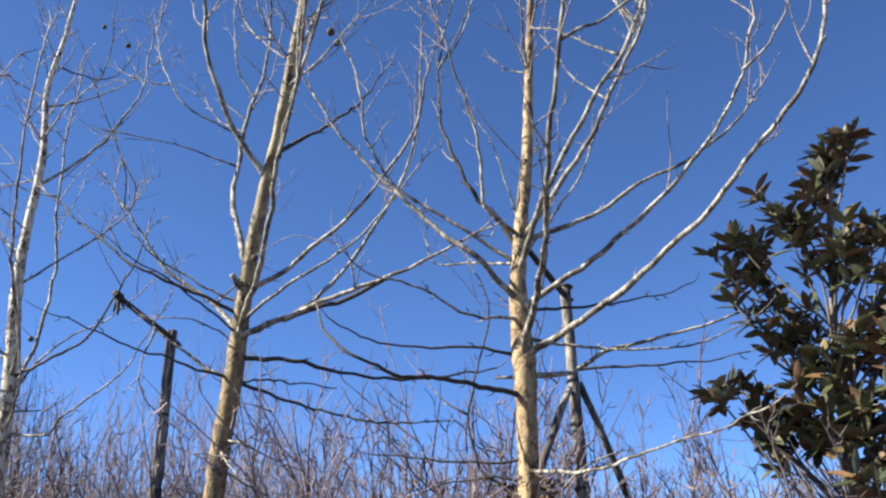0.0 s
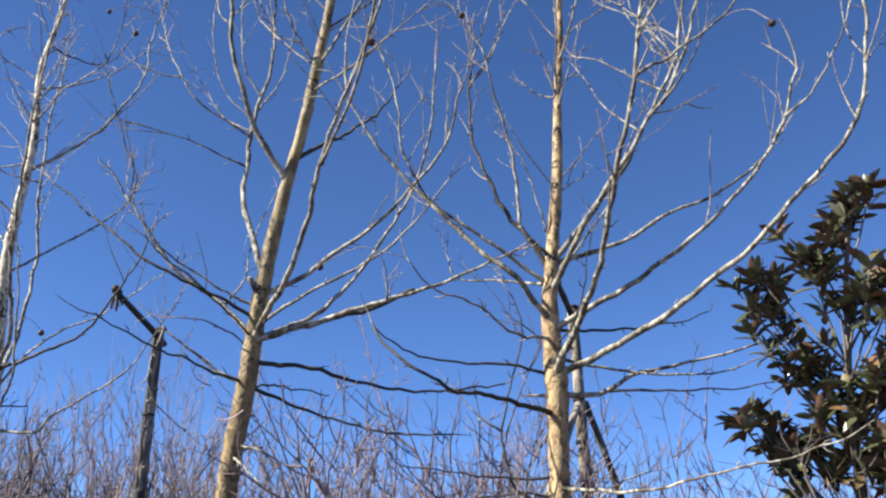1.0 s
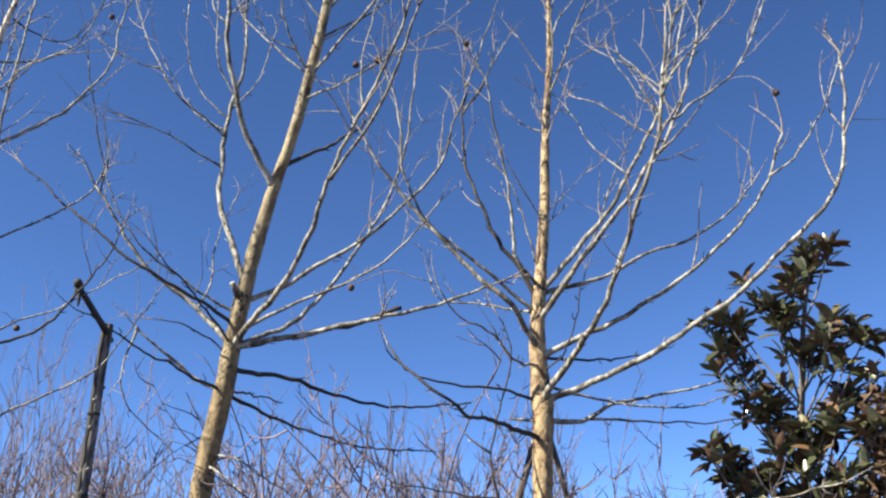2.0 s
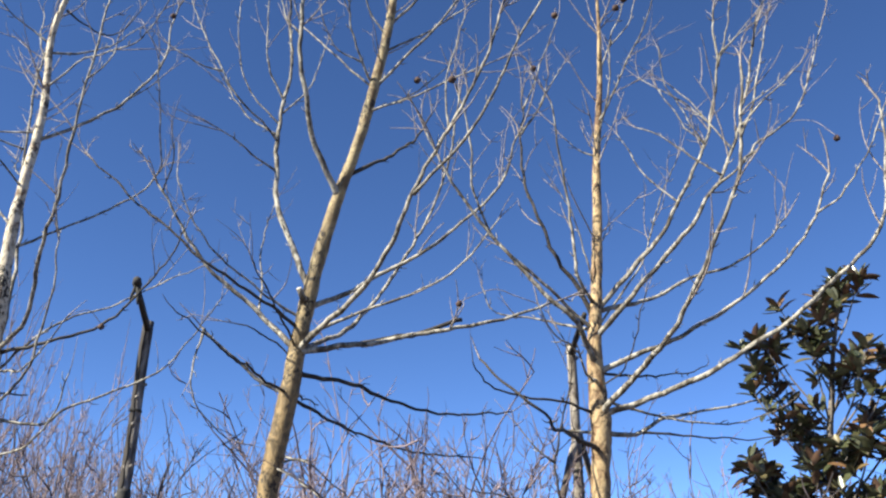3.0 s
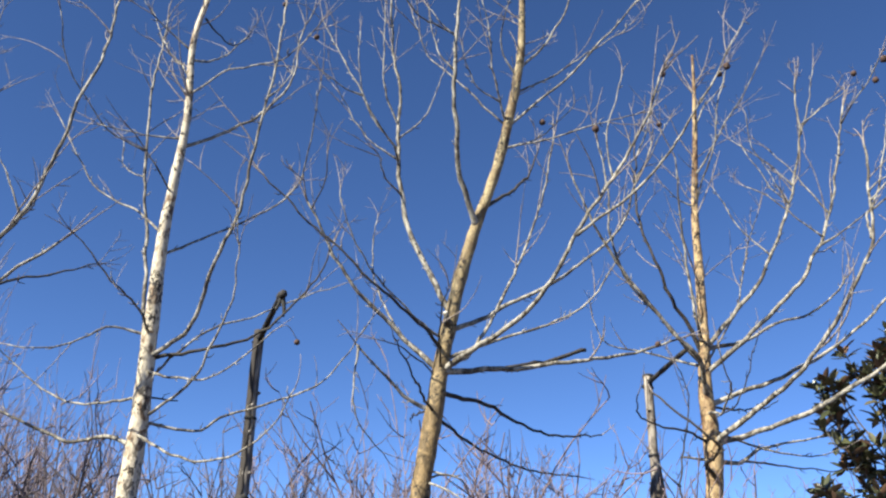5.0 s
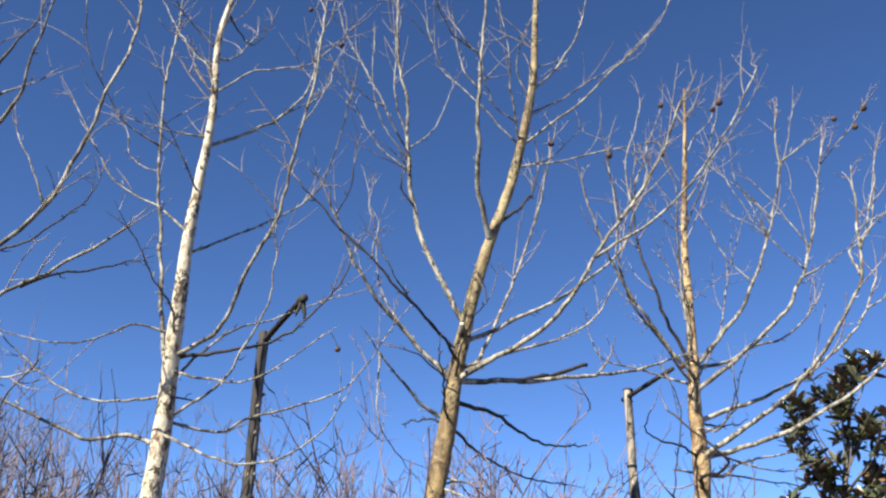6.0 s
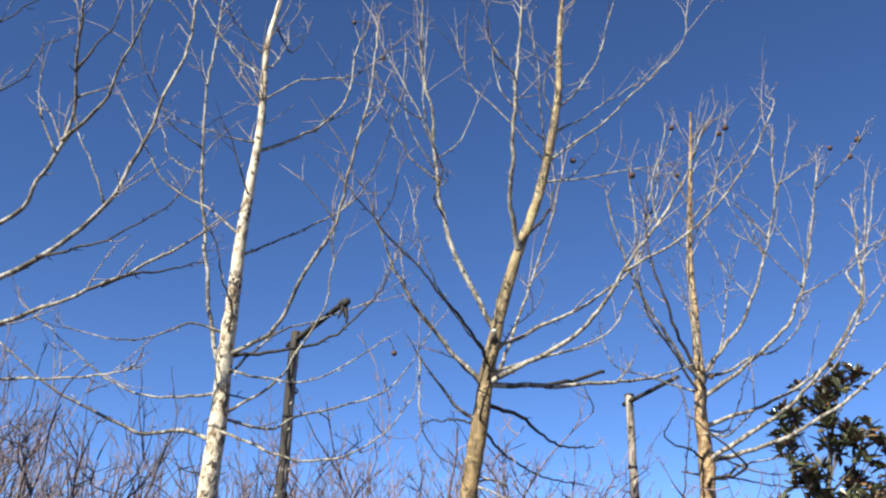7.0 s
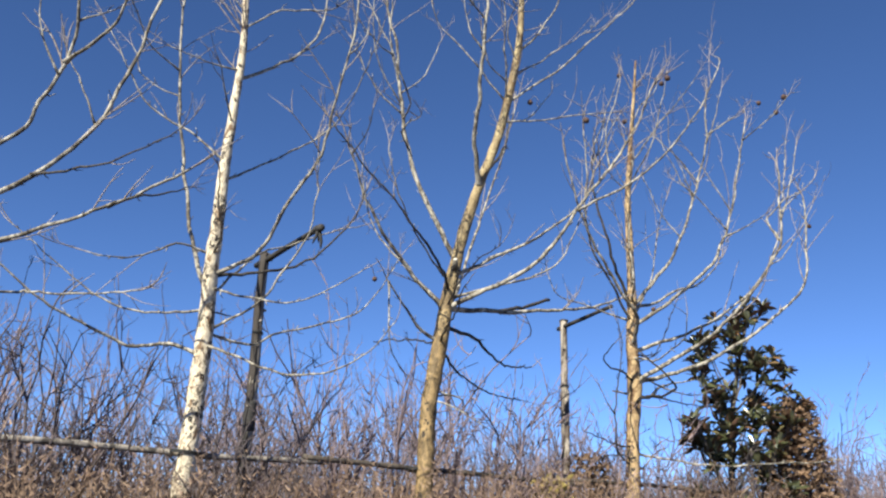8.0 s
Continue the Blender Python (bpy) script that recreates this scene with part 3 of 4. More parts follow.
def tree_plane_tree_cream():
    t = thing("plane_tree", (0.56, 5.8, 0.42), "bare plane tree with cream and brown mottled bark", "tree", "plane trees along the rail")
    trunk(t, [(0, 0.085), (2.2, 0.070), (2.55, 0.073), (2.78, 0.082), (3.0, 0.069), (3.5, 0.055), (4.2, 0.044), (5.2, 0.034), (6.2, 0.022), (7.0, 0.01)], BARK_R,
          (0, 0, -0.1), (-0.00, -0.01, 1.71), (0.02, -0.01, 2.22), (0.02, -0.05, 2.73), (0.01, -0.05, 3.23), (0.05, -0.04, 3.76), (0.15, 0.00, 4.42), (0.20, 0.02, 5.19), (0.26, -0.03, 6.01), (0.21, -0.14, 6.86))
    limb(t, 0.026, 0.009, (0.02, -0.04, 3.43), (0.19, -0.58, 3.80), (0.41, -0.88, 4.18), (0.73, -0.97, 4.67), (0.96, -1.03, 5.33), (1.12, -1.12, 6.05), shoots=1.0)
    limb(t, 0.012, 0.005, (0.64, -0.95, 4.52), (0.74, -1.18, 4.62), (0.77, -1.38, 4.74), shoots=0.6, reach=0.45)
    limb(t, 0.026, 0.009, (0.04, -0.04, 3.65), (0.44, -0.26, 4.16), (0.75, -0.41, 4.70), (1.02, -0.48, 5.29), (1.10, -0.63, 5.92), (1.11, -0.66, 6.57), shoots=1.0)
    limb(t, 0.029, 0.010, (0.02, -0.05, 2.81), (0.08, -0.64, 3.11), (0.10, -1.11, 3.41), (0.11, -1.46, 3.78), (0.17, -1.69, 4.18), (0.23, -1.70, 4.63), (0.32, -1.69, 5.08), shoots=1.0)
    limb(t, 0.026, 0.009, (0.01, -0.05, 3.15), (0.41, -0.33, 3.34), (0.76, -0.63, 3.55), (1.09, -0.89, 3.84), (1.35, -1.12, 4.19), (1.49, -1.29, 4.65), shoots=0.6, reach=0.45)
    limb(t, 0.029, 0.010, (0.02, -0.05, 2.81), (0.52, -0.52, 3.02), (0.99, -0.91, 3.35), (1.36, -1.26, 3.72), (1.69, -1.50, 4.14), (1.86, -1.52, 4.69), (1.96, -1.52, 5.32), shoots=1.0)
    limb(t, 0.023, 0.008, (0.04, -0.04, 3.65), (0.57, -0.10, 3.84), (0.96, -0.22, 4.06), (1.33, -0.33, 4.21), (1.61, -0.39, 4.42), (1.81, -0.48, 4.65), shoots=0.6, reach=0.45)
    limb(t, 0.023, 0.008, (0.03, -0.04, 3.57), (-0.04, -0.03, 3.78), (-0.26, -0.01, 4.07), (-0.44, 0.03, 4.50), (-0.51, 0.11, 5.02), (-0.49, 0.10, 5.61), shoots=1.0, bark=LIMB_DARK_SHADED)
    limb(t, 0.026, 0.009, (0.01, -0.05, 3.22), (-0.28, -0.25, 3.45), (-0.58, -0.19, 3.74), (-0.89, -0.10, 4.10), (-1.21, -0.08, 4.50), (-1.50, -0.09, 4.93), shoots=1.0)
    limb(t, 0.018, 0.007, (0.04, -0.04, 3.72), (-0.20, -0.21, 3.87), (-0.22, -0.17, 4.27), (-0.32, -0.24, 4.76), (-0.49, -0.39, 5.30), shoots=1.0)
    limb(t, 0.018, 0.007, (0.02, -0.04, 3.50), (-0.43, -0.04, 3.82), (-0.82, -0.03, 4.13), (-1.06, -0.08, 4.50), (-1.13, -0.15, 4.97), (-1.25, -0.17, 5.32), shoots=1.0)
    limb(t, 0.015, 0.005, (0.02, -0.04, 3.50), (-0.25, 0.31, 3.66), (-0.57, 0.56, 3.76), (-0.65, 0.64, 3.99), shoots=0.6, reach=0.45)
    limb(t, 0.023, 0.008, (0.02, -0.04, 2.54), (-0.43, -0.35, 2.57), (-0.77, -0.71, 2.53), (-1.00, -0.95, 2.56), (-1.19, -0.89, 2.71), (-1.31, -0.65, 2.94), shoots=0.2, reach=0.3, bark=LIMB_DARK_SHADED)
    limb(t, 0.015, 0.005, (0.02, -0.05, 2.81), (-0.31, -0.08, 2.88), (-0.67, -0.11, 2.88), (-1.01, -0.22, 2.90), (-1.26, -0.48, 2.99), shoots=0.2, reach=0.3, bark=LIMB_DARK_SHADED)
    limb(t, 0.015, 0.005, (0.01, -0.05, 3.08), (-0.32, -0.48, 2.97), (-0.65, -0.85, 3.02), (-0.99, -1.08, 3.05), (-1.14, -1.17, 3.20), shoots=0.2, reach=0.3)
    limb(t, 0.013, 0.005, (0.01, -0.01, 1.92), (-0.27, 0.02, 2.05), (-0.37, 0.00, 2.39), (-0.29, -0.01, 2.74), (-0.19, -0.02, 3.10), (-0.29, -0.01, 3.46), shoots=0.6, reach=0.45, bark=LIMB_DARK_SHADED)
    limb(t, 0.009, 0.005, (-0.36, 0.00, 2.43), (-0.50, 0.01, 2.51), (-0.60, 0.01, 2.61), shoots=0.5, reach=0.4)
    limb(t, 0.015, 0.005, (0.01, -0.01, 2.06), (0.16, -0.43, 1.98), (0.32, -0.82, 1.94), (0.52, -1.20, 1.96), (0.74, -1.55, 1.99), (0.94, -1.92, 2.04), shoots=0.2, reach=0.3)
    limb(t, 0.023, 0.008, (0.02, -0.05, 2.68), (0.31, -0.07, 2.69), (0.64, -0.08, 2.84), (1.09, -0.05, 2.96), (1.57, -0.18, 3.08), shoots=0.2, reach=0.3)
    limb(t, 0.012, 0.005, (0.36, -0.07, 2.71), (0.69, -0.19, 2.69), (1.05, -0.32, 2.68), (1.43, -0.46, 2.70), shoots=0.2, reach=0.3, bark=LIMB_DARK_SHADED)
    limb(t, 0.015, 0.005, (0.01, -0.05, 2.95), (0.43, -0.12, 2.85), (0.77, -0.18, 2.80), (1.09, -0.26, 2.81), (1.44, -0.39, 2.91), shoots=0.2, reach=0.3)
    limb(t, 0.015, 0.005, (0.01, -0.05, 3.15), (0.40, 0.04, 3.18), (0.71, 0.12, 3.22), (1.02, 0.17, 3.29), (1.33, 0.19, 3.42), shoots=0.2, reach=0.3, bark=LIMB_DARK_SHADED)
    limb(t, 0.012, 0.005, (0.02, -0.04, 3.50), (0.43, -0.11, 4.04), (0.70, -0.09, 4.65), (0.97, -0.11, 5.24), shoots=1.0)
    limb(t, 0.009, 0.005, (0.01, -0.05, 3.02), (0.13, -0.27, 3.14), (0.17, -0.37, 3.37), (0.21, -0.46, 3.62), shoots=0.5, reach=0.4, bark=LIMB_DARK_SHADED)
    limb(t, 0.013, 0.005, (0.17, -1.69, 4.21), (0.60, -1.45, 4.60), (0.97, -1.52, 4.96), (1.24, -1.51, 5.43), (1.46, -1.51, 5.95), shoots=1.0)
    limb(t, 0.012, 0.005, (0.22, 0.01, 5.49), (0.28, -0.15, 5.69), (0.33, -0.31, 5.94), (0.38, -0.54, 6.20), (0.34, -0.85, 6.47), shoots=1.0)
    limb(t, 0.011, 0.005, (0.20, 0.02, 5.16), (0.13, -0.34, 5.64), (0.08, -0.49, 6.07), (0.26, -0.50, 6.53), shoots=1.0)
    limb(t, 0.009, 0.005, (0.26, -0.03, 6.05), (0.34, -0.13, 6.31), (0.45, -0.23, 6.48), (0.49, -0.31, 6.70), shoots=0.5, reach=0.4)
    limb(t, 0.012, 0.005, (0.01, -0.01, 2.13), (-0.35, 0.00, 2.12), (-0.69, 0.01, 2.16), (-1.04, 0.01, 2.20), shoots=0.2, reach=0.3, bark=LIMB_DARK_SHADED)
    limb(t, 0.012, 0.005, (0.01, -0.01, 1.99), (-0.25, -0.00, 2.02), (-0.48, 0.01, 1.99), (-0.70, 0.02, 1.91), shoots=0.2, reach=0.3, bark=LIMB_DARK_SHADED)
    limb(t, 0.015, 0.005, (0.01, -0.01, 1.92), (0.21, -0.03, 1.92), (0.32, -0.06, 2.02), (0.45, -0.09, 2.11), (0.63, -0.11, 2.14), shoots=0.2, reach=0.3)
    limb(t, 0.017, 0.010, (0.02, -0.05, 2.68), (-0.09, 0.03, 2.69), (-0.17, 0.12, 2.71), shoots=0)
    limb(t, 0.009, 0.005, (1.05, -0.51, 5.42), (0.92, -0.42, 5.61), (0.75, -0.30, 5.80), (0.58, -0.16, 5.98), shoots=0.5, reach=0.4)
    limb(t, 0.007, 0.005, (1.00, -0.47, 5.22), (0.89, -0.38, 5.55), (0.78, -0.29, 5.87), (0.75, -0.30, 6.25), shoots=0.5, reach=0.4)
    limb(t, 0.009, 0.005, (0.69, -0.96, 4.61), (0.45, -0.82, 4.85), (0.33, -0.71, 5.01), (0.19, -0.57, 5.12), shoots=0.5, reach=0.4)
    limb(t, 0.009, 0.005, (0.22, -1.70, 4.53), (0.32, -1.80, 4.68), (0.44, -1.90, 4.81), (0.55, -2.00, 4.96), shoots=0.5, reach=0.4)
    limb(t, 0.010, 0.005, (0.20, -1.71, 4.44), (0.30, -1.77, 4.71), (0.35, -1.83, 5.02), (0.40, -1.89, 5.34), shoots=0.5, reach=0.4)
    limb(t, 0.010, 0.005, (1.40, -1.18, 4.33), (1.56, -1.31, 4.46), (1.66, -1.42, 4.66), (1.74, -1.54, 4.90), (1.81, -1.64, 5.15), shoots=0.5, reach=0.4)
    limb(t, 0.009, 0.005, (0.05, -0.04, 3.80), (-0.03, -0.05, 4.11), (-0.10, -0.05, 4.42), (-0.20, -0.01, 4.67), shoots=0.5, reach=0.4)
    limb(t, 0.009, 0.005, (-0.50, 0.11, 5.31), (-0.37, 0.12, 5.48), (-0.28, 0.11, 5.70), (-0.23, 0.09, 5.94), shoots=0.5, reach=0.4)
    limb(t, 0.009, 0.005, (0.81, -0.99, 4.86), (0.72, -0.87, 5.12), (0.64, -0.76, 5.38), (0.55, -0.63, 5.62), shoots=0.5, reach=0.4)
    limb(t, 0.009, 0.005, (1.00, -0.47, 5.22), (0.91, -0.36, 5.43), (0.84, -0.27, 5.67), (0.77, -0.19, 5.90), shoots=0.5, reach=0.4)
    limb(t, 0.007, 0.005, (1.11, -0.64, 6.02), (1.18, -0.76, 6.15), (1.26, -0.88, 6.26), (1.35, -1.00, 6.35), shoots=0.5, reach=0.4)
    limb(t, 0.009, 0.005, (1.08, -1.10, 5.86), (0.88, -1.37, 5.88), (0.82, -1.58, 5.97), (0.76, -1.76, 6.11), shoots=0.5, reach=0.4)
    limb(t, 0.007, 0.005, (0.23, -1.70, 4.62), (0.26, -1.75, 4.68), (0.30, -1.81, 4.72), (0.34, -1.88, 4.76), shoots=0.5, reach=0.4)
    limb(t, 0.009, 0.005, (1.11, -0.64, 5.96), (1.14, -0.72, 6.20), (1.17, -0.79, 6.45), (1.19, -0.86, 6.69), shoots=0.5, reach=0.4)
    limb(t, 0.007, 0.005, (1.11, -0.65, 6.07), (1.18, -0.83, 6.19), (1.25, -1.00, 6.29), shoots=0.5, reach=0.4)
    limb(t, 0.009, 0.005, (-0.51, 0.11, 5.26), (-0.38, 0.05, 5.51), (-0.28, 0.00, 5.74), (-0.17, -0.05, 5.97), shoots=0.5, reach=0.4)
    limb(t, 0.009, 0.005, (0.20, 0.02, 5.16), (0.09, 0.09, 5.22), (-0.01, 0.13, 5.33), shoots=0.5, reach=0.4)
    limb(t, 0.009, 0.005, (0.71, -0.39, 4.63), (0.56, -0.26, 4.85), (0.45, -0.18, 5.09), (0.35, -0.12, 5.35), shoots=0.5, reach=0.4)
    limb(t, 0.009, 0.005, (-0.49, 0.10, 5.51), (-0.39, 0.04, 5.81), (-0.30, -0.03, 6.10), (-0.24, -0.11, 6.46), shoots=0.3, reach=0.3)
    return t


tree_plane_tree_cream()


def tree_beyond():
    t = thing("plane_tree", (-6.6, 8.5, 0.42), "bare plane tree with long arching grey limbs", "tree", "plane trees along the rail")
    trunk(t, [(0, 0.11), (2.6, 0.09), (4.5, 0.06), (8.0, 0.01)], BARK_L,
          (0, 0, -0.1), (0.03, -0.02, 1.4), (0.0, -0.05, 2.6), (-0.05, -0.1, 4.2), (-0.1, -0.1, 6.0), (-0.1, -0.15, 7.8))
    limb(t, 0.029, 0.010, (0.00, -0.08, 2.88), (0.93, -0.87, 3.77), (1.05, -1.07, 4.09), (1.12, -1.26, 4.54), (1.00, -1.46, 4.91), (0.88, -1.70, 5.24), shoots=0.8)
    limb(t, 0.018, 0.006, (1.12, -1.20, 4.41), (1.16, -1.67, 4.54), (1.14, -2.00, 4.79), (1.13, -2.28, 5.08), shoots=0.8)
    limb(t, 0.032, 0.011, (0.00, -0.08, 2.68), (1.14, -0.46, 3.55), (1.59, -0.60, 4.04), (1.82, -0.75, 4.62), (1.92, -0.91, 5.22), (2.04, -0.93, 5.86), (2.10, -0.86, 6.43), shoots=0.8)
    limb(t, 0.029, 0.010, (0.02, -0.05, 2.48), (1.07, -0.83, 3.08), (1.22, -1.03, 3.17), (1.37, -1.24, 3.26), (1.52, -1.44, 3.37), (1.70, -1.62, 3.52), (1.90, -1.77, 3.69), shoots=0.8)
    limb(t, 0.018, 0.006, (0.02, -0.05, 2.33), (1.22, -0.65, 2.76), (1.26, -0.98, 2.72), (1.31, -1.31, 2.68), (1.40, -1.65, 2.65), (1.51, -1.98, 2.66), shoots=0.7, reach=0.4)
    limb(t, 0.014, 0.005, (1.50, -1.42, 3.35), (1.72, -1.42, 3.50), (1.98, -1.38, 3.61), (2.24, -1.32, 3.78), shoots=0.7, reach=0.4, bark=LIMB_DARK_SHADED)
    limb(t, 0.010, 0.005, (1.71, -0.66, 4.29), (1.61, -0.63, 4.49), (1.53, -0.60, 4.68), (1.43, -0.56, 4.87), shoots=0.7, reach=0.4)
    limb(t, 0.013, 0.005, (1.02, -1.42, 4.85), (1.10, -1.45, 5.05), (1.17, -1.47, 5.25), (1.22, -1.49, 5.46), shoots=0.7, reach=0.4, bark=LIMB_DARK_SHADED)
    limb(t, 0.009, 0.005, (1.09, -1.33, 4.69), (1.21, -1.37, 4.79), (1.33, -1.41, 4.88), shoots=0.7, reach=0.4)
    limb(t, 0.010, 0.005, (1.10, -1.17, 4.31), (0.99, -1.13, 4.50), (0.93, -1.11, 4.69), (0.90, -1.11, 4.89), shoots=0.7, reach=0.4)
    limb(t, 0.014, 0.005, (1.34, -0.52, 3.75), (1.42, -0.93, 3.72), (1.54, -1.30, 3.73), (1.62, -1.62, 3.82), (1.70, -1.92, 3.92), shoots=0.7, reach=0.4, bark=LIMB_DARK_SHADED)
    limb(t, 0.016, 0.005, (-0.08, -0.10, 3.88), (0.89, -0.19, 5.18), (1.04, -0.23, 5.41), (1.11, -0.26, 5.66), (1.21, -0.25, 5.83), shoots=0.7, reach=0.4, bark=LIMB_DARK_SHADED)
    limb(t, 0.016, 0.005, (-0.10, -0.12, 4.38), (0.76, -0.13, 5.79), (0.89, -0.17, 6.00), (1.03, -0.20, 6.21), shoots=0.7, reach=0.4, bark=LIMB_DARK_SHADED)
    return t


tree_beyond()


# ---- ground ----
def ground_height(x, y):
    bank = 0.42 / (1 + math.exp(-max(-20.0, min(20.0, (y + 0.34 * (x + 1.7) - 5.0) * 2.2))))
    return bank + 0.05 * noise.noise(Vector((x * 0.6, y * 0.6, 0)))


def ground():
    xs = [-3000, -600, -120, -40] + [-20 + 0.8 * i for i in range(56)] + [40, 120, 600, 3000]
    ys = [-3000, -600, -120, -30] + [-10 + 0.8 * i for i in range(48)] + [60, 140, 600, 3000]
    sh = Shell()
    sh.add([(x, y, ground_height(x, y)) for y in ys for x in xs],
           [(j * len(xs) + i, j * len(xs) + i + 1, (j + 1) * len(xs) + i + 1, (j + 1) * len(xs) + i) for j in range(len(ys) - 1) for i in range(len(xs) - 1)])
    ob = part("ground", sh, SOIL)
    tagged(ob, "brown winter soil bank with dead grass", "ground", kind="structure")


ground()


# ---- support poles and rail ----
def ring(shell, centre, way, r, thick, mat=0, turns=3):
    way = way.normalized()
    a = way.orthogonal().normalized()
    b = way.cross(a)
    for k in range(turns):
        c = centre + way * (k - (turns - 1) / 2) * thick * 1.9
        path = [c + (a * math.cos(q) + b * math.sin(q)) * r * (1 + 0.03 * math.sin(3 * q + k)) for q in [2 * math.pi * i / 16 for i in range(17)]]
        tube(shell, path, [thick] * 17, 5, mat=mat)


def pole_path(a, b, rng, amount=0.02):
    a, b = Vector(a), Vector(b)
    k = max(6, int((b - a).length / 0.12))
    return gnarl([a.lerp(b, i / k) for i in range(k + 1)], amount, rng, 1.1)


def pole(name, a, b, r0, r1, mat, parent, seed, label="", rough=0.10):
    rng = random.Random(seed)
    path = pole_path(a, b, rng)
    n = len(path)
    sh = Shell()
    tube(sh, path, [(r0 + (r1 - r0) * i / (n - 1)) * (1.12 if rng.random() < 0.12 else 1) for i in range(n)], 12, rough)
    for j in range(int((path[-1] - path[0]).length * 2)):     # knots of cut side shoots
        i = rng.randint(1, n - 2)
        t = (path[i + 1] - path[i]).normalized()
        s = t.orthogonal().normalized()
        s.rotate(Matrix.Rotation(rng.uniform(0, 6.28), 3, t))
        tube(sh, [path[i] + s * r0 * 0.6, path[i] + s * r0 * 1.25 + t * 0.015], [r0 * 0.35, r0 * 0.22], 6)
    return part(name, sh, mat, parent, label)


def post_west():
    t = thing("support_post", (-2.63, 8.27, 0.5), "grey weathered timber support post with a dark arm", "post", "tree support posts")
    post = pole("post", (0, 0, -0.2), (0, 0, 3.78), 0.056, 0.047, POLE, t, 3)
    sh, rng = Shell(), random.Random(31)                   # dark bark left on the weather side
    path = pole_path((0, 0, -0.2), (0, 0, 3.78), random.Random(3))
    n, arc, verts = len(path), 8, []
    for i, p in enumerate(path):
        q = 0.056 - 0.009 * i / (n - 1)
        a0, a1 = radians(100 + rng.uniform(-12, 12)), radians(243 + rng.uniform(-16, 16))
        for k, f in [(k, 1.09) for k in range(arc)] + [(k, 0.90) for k in reversed(range(arc))]:
            a = a0 + (a1 - a0) * k / (arc - 1)
            f = f * (rng.uniform(0.97, 1.06) if f > 1 else 1)
            verts.append(p + Vector((math.cos(a), math.sin(a), 0)) * q * f)
    m = 2 * arc
    sh.add(verts, [(i * m + k, i * m + (k + 1) % m, (i + 1) * m + (k + 1) % m, (i + 1) * m + k) for i in range(n - 1) for k in range(m)] + [tuple(range(m))[::-1], tuple((n - 1) * m + k for k in range(m))])
    part("bark_strip", sh, OLD_BARK, post, "strip of dark bark left on one side")
    arm = pole("arm", (0.03, 0.16, 3.68), (-0.20, -0.98, 3.80), 0.031, 0.025, POLE_DARK, t, 4, "dark horizontal arm")
    sh = Shell()
    tube(sh, [Vector((-0.195, -0.93, 3.80)), Vector((-0.207, -1.02, 3.81)), Vector((-0.21, -1.04, 3.81))], [0.031, 0.035, 0.026], 12, 0.25)
    part("end_cap", sh, CORK, arm, "black cap on the arm's end")
    sh = Shell()
    knot = Vector((-0.20, -0.95, 3.825))
    ring(sh, knot - Vector((0, 0, 0.02)), Vector((-0.2, -1, 0.1)), 0.030, 0.009)
    for j, (dx, dy, ln, w) in enumerate(((0.012, -0.01, 0.24, 0.020), (-0.014, 0.012, 0.20, 0.017), (0.022, 0.02, 0.15, 0.015))):
        rng = random.Random(60 + j)
        fall = gnarl([knot + Vector((dx * i / 3, dy * i / 3 - 0.03, 0.02 - ln * i / 7)) for i in range(8)], 0.03, rng, 0.1)
        tube(sh, fall, [w * q for q in (0.8, 1.0, 0.95, 1.0, 0.85, 0.8, 0.6, 0.25)], 6, 0.2)
    part("hanging_tie", sh, ROPE, arm, "loose black tie hanging down")
    sh = Shell()
    tube(sh, [Vector((0, 0, z)) for z in (1.98, 2.0, 2.12, 2.25, 2.27)], [0.055, 0.061, 0.060, 0.061, 0.054], 14, 0.06)
    part("sleeve", sh, CORK, t, "black rubber sleeve round the post")
    for z in (2.95, 1.45):
        sh = Shell()
        ring(sh, Vector((0, 0, z)), Vector((0.1, 0, 1)), 0.054, 0.004)
        part("lashing", sh, ROPE, t, "dark wire lashing")


def post_east():
    t = thing("support_post", (1.09, 6.92, 0.5), "pale weathered timber support post with two struts", "post", "tree support posts")
    pole("post", (0.02, 0, -0.2), (0, 0, 3.66), 0.052, 0.044, POLE_PALE, t, 8)
    arm = pole("arm", (0.04, 0.1, 3.58), (-0.40, -0.88, 3.65), 0.027, 0.021, POLE_DARK, t, 9, "dark horizontal arm")
    sh = Shell()
    tube(sh, [Vector((0, 0, 3.655)), Vector((0, 0, 3.672)), Vector((0, 0, 3.682))], [0.058, 0.06, 0.045], 12, 0.2)
    part("cap", sh, CORK, t, "dark flat cap")
    pole("strut", (-0.04, -0.06, 2.78), (-1.34, -0.79, -0.1), 0.030, 0.040, POLE_PALE, t, 10)
    pole("strut", (0.05, 0.01, 2.84), (1.22, 0.69, -0.1), 0.028, 0.038, POLE, t, 11)
    for z in (2.85, 2.5, 2.0):
        sh = Shell()
        ring(sh, Vector((0, 0, z)), Vector((0.05, 0.1, 1)), 0.05, 0.004)
        part("lashing", sh, ROPE, t, "dark wire lashing")


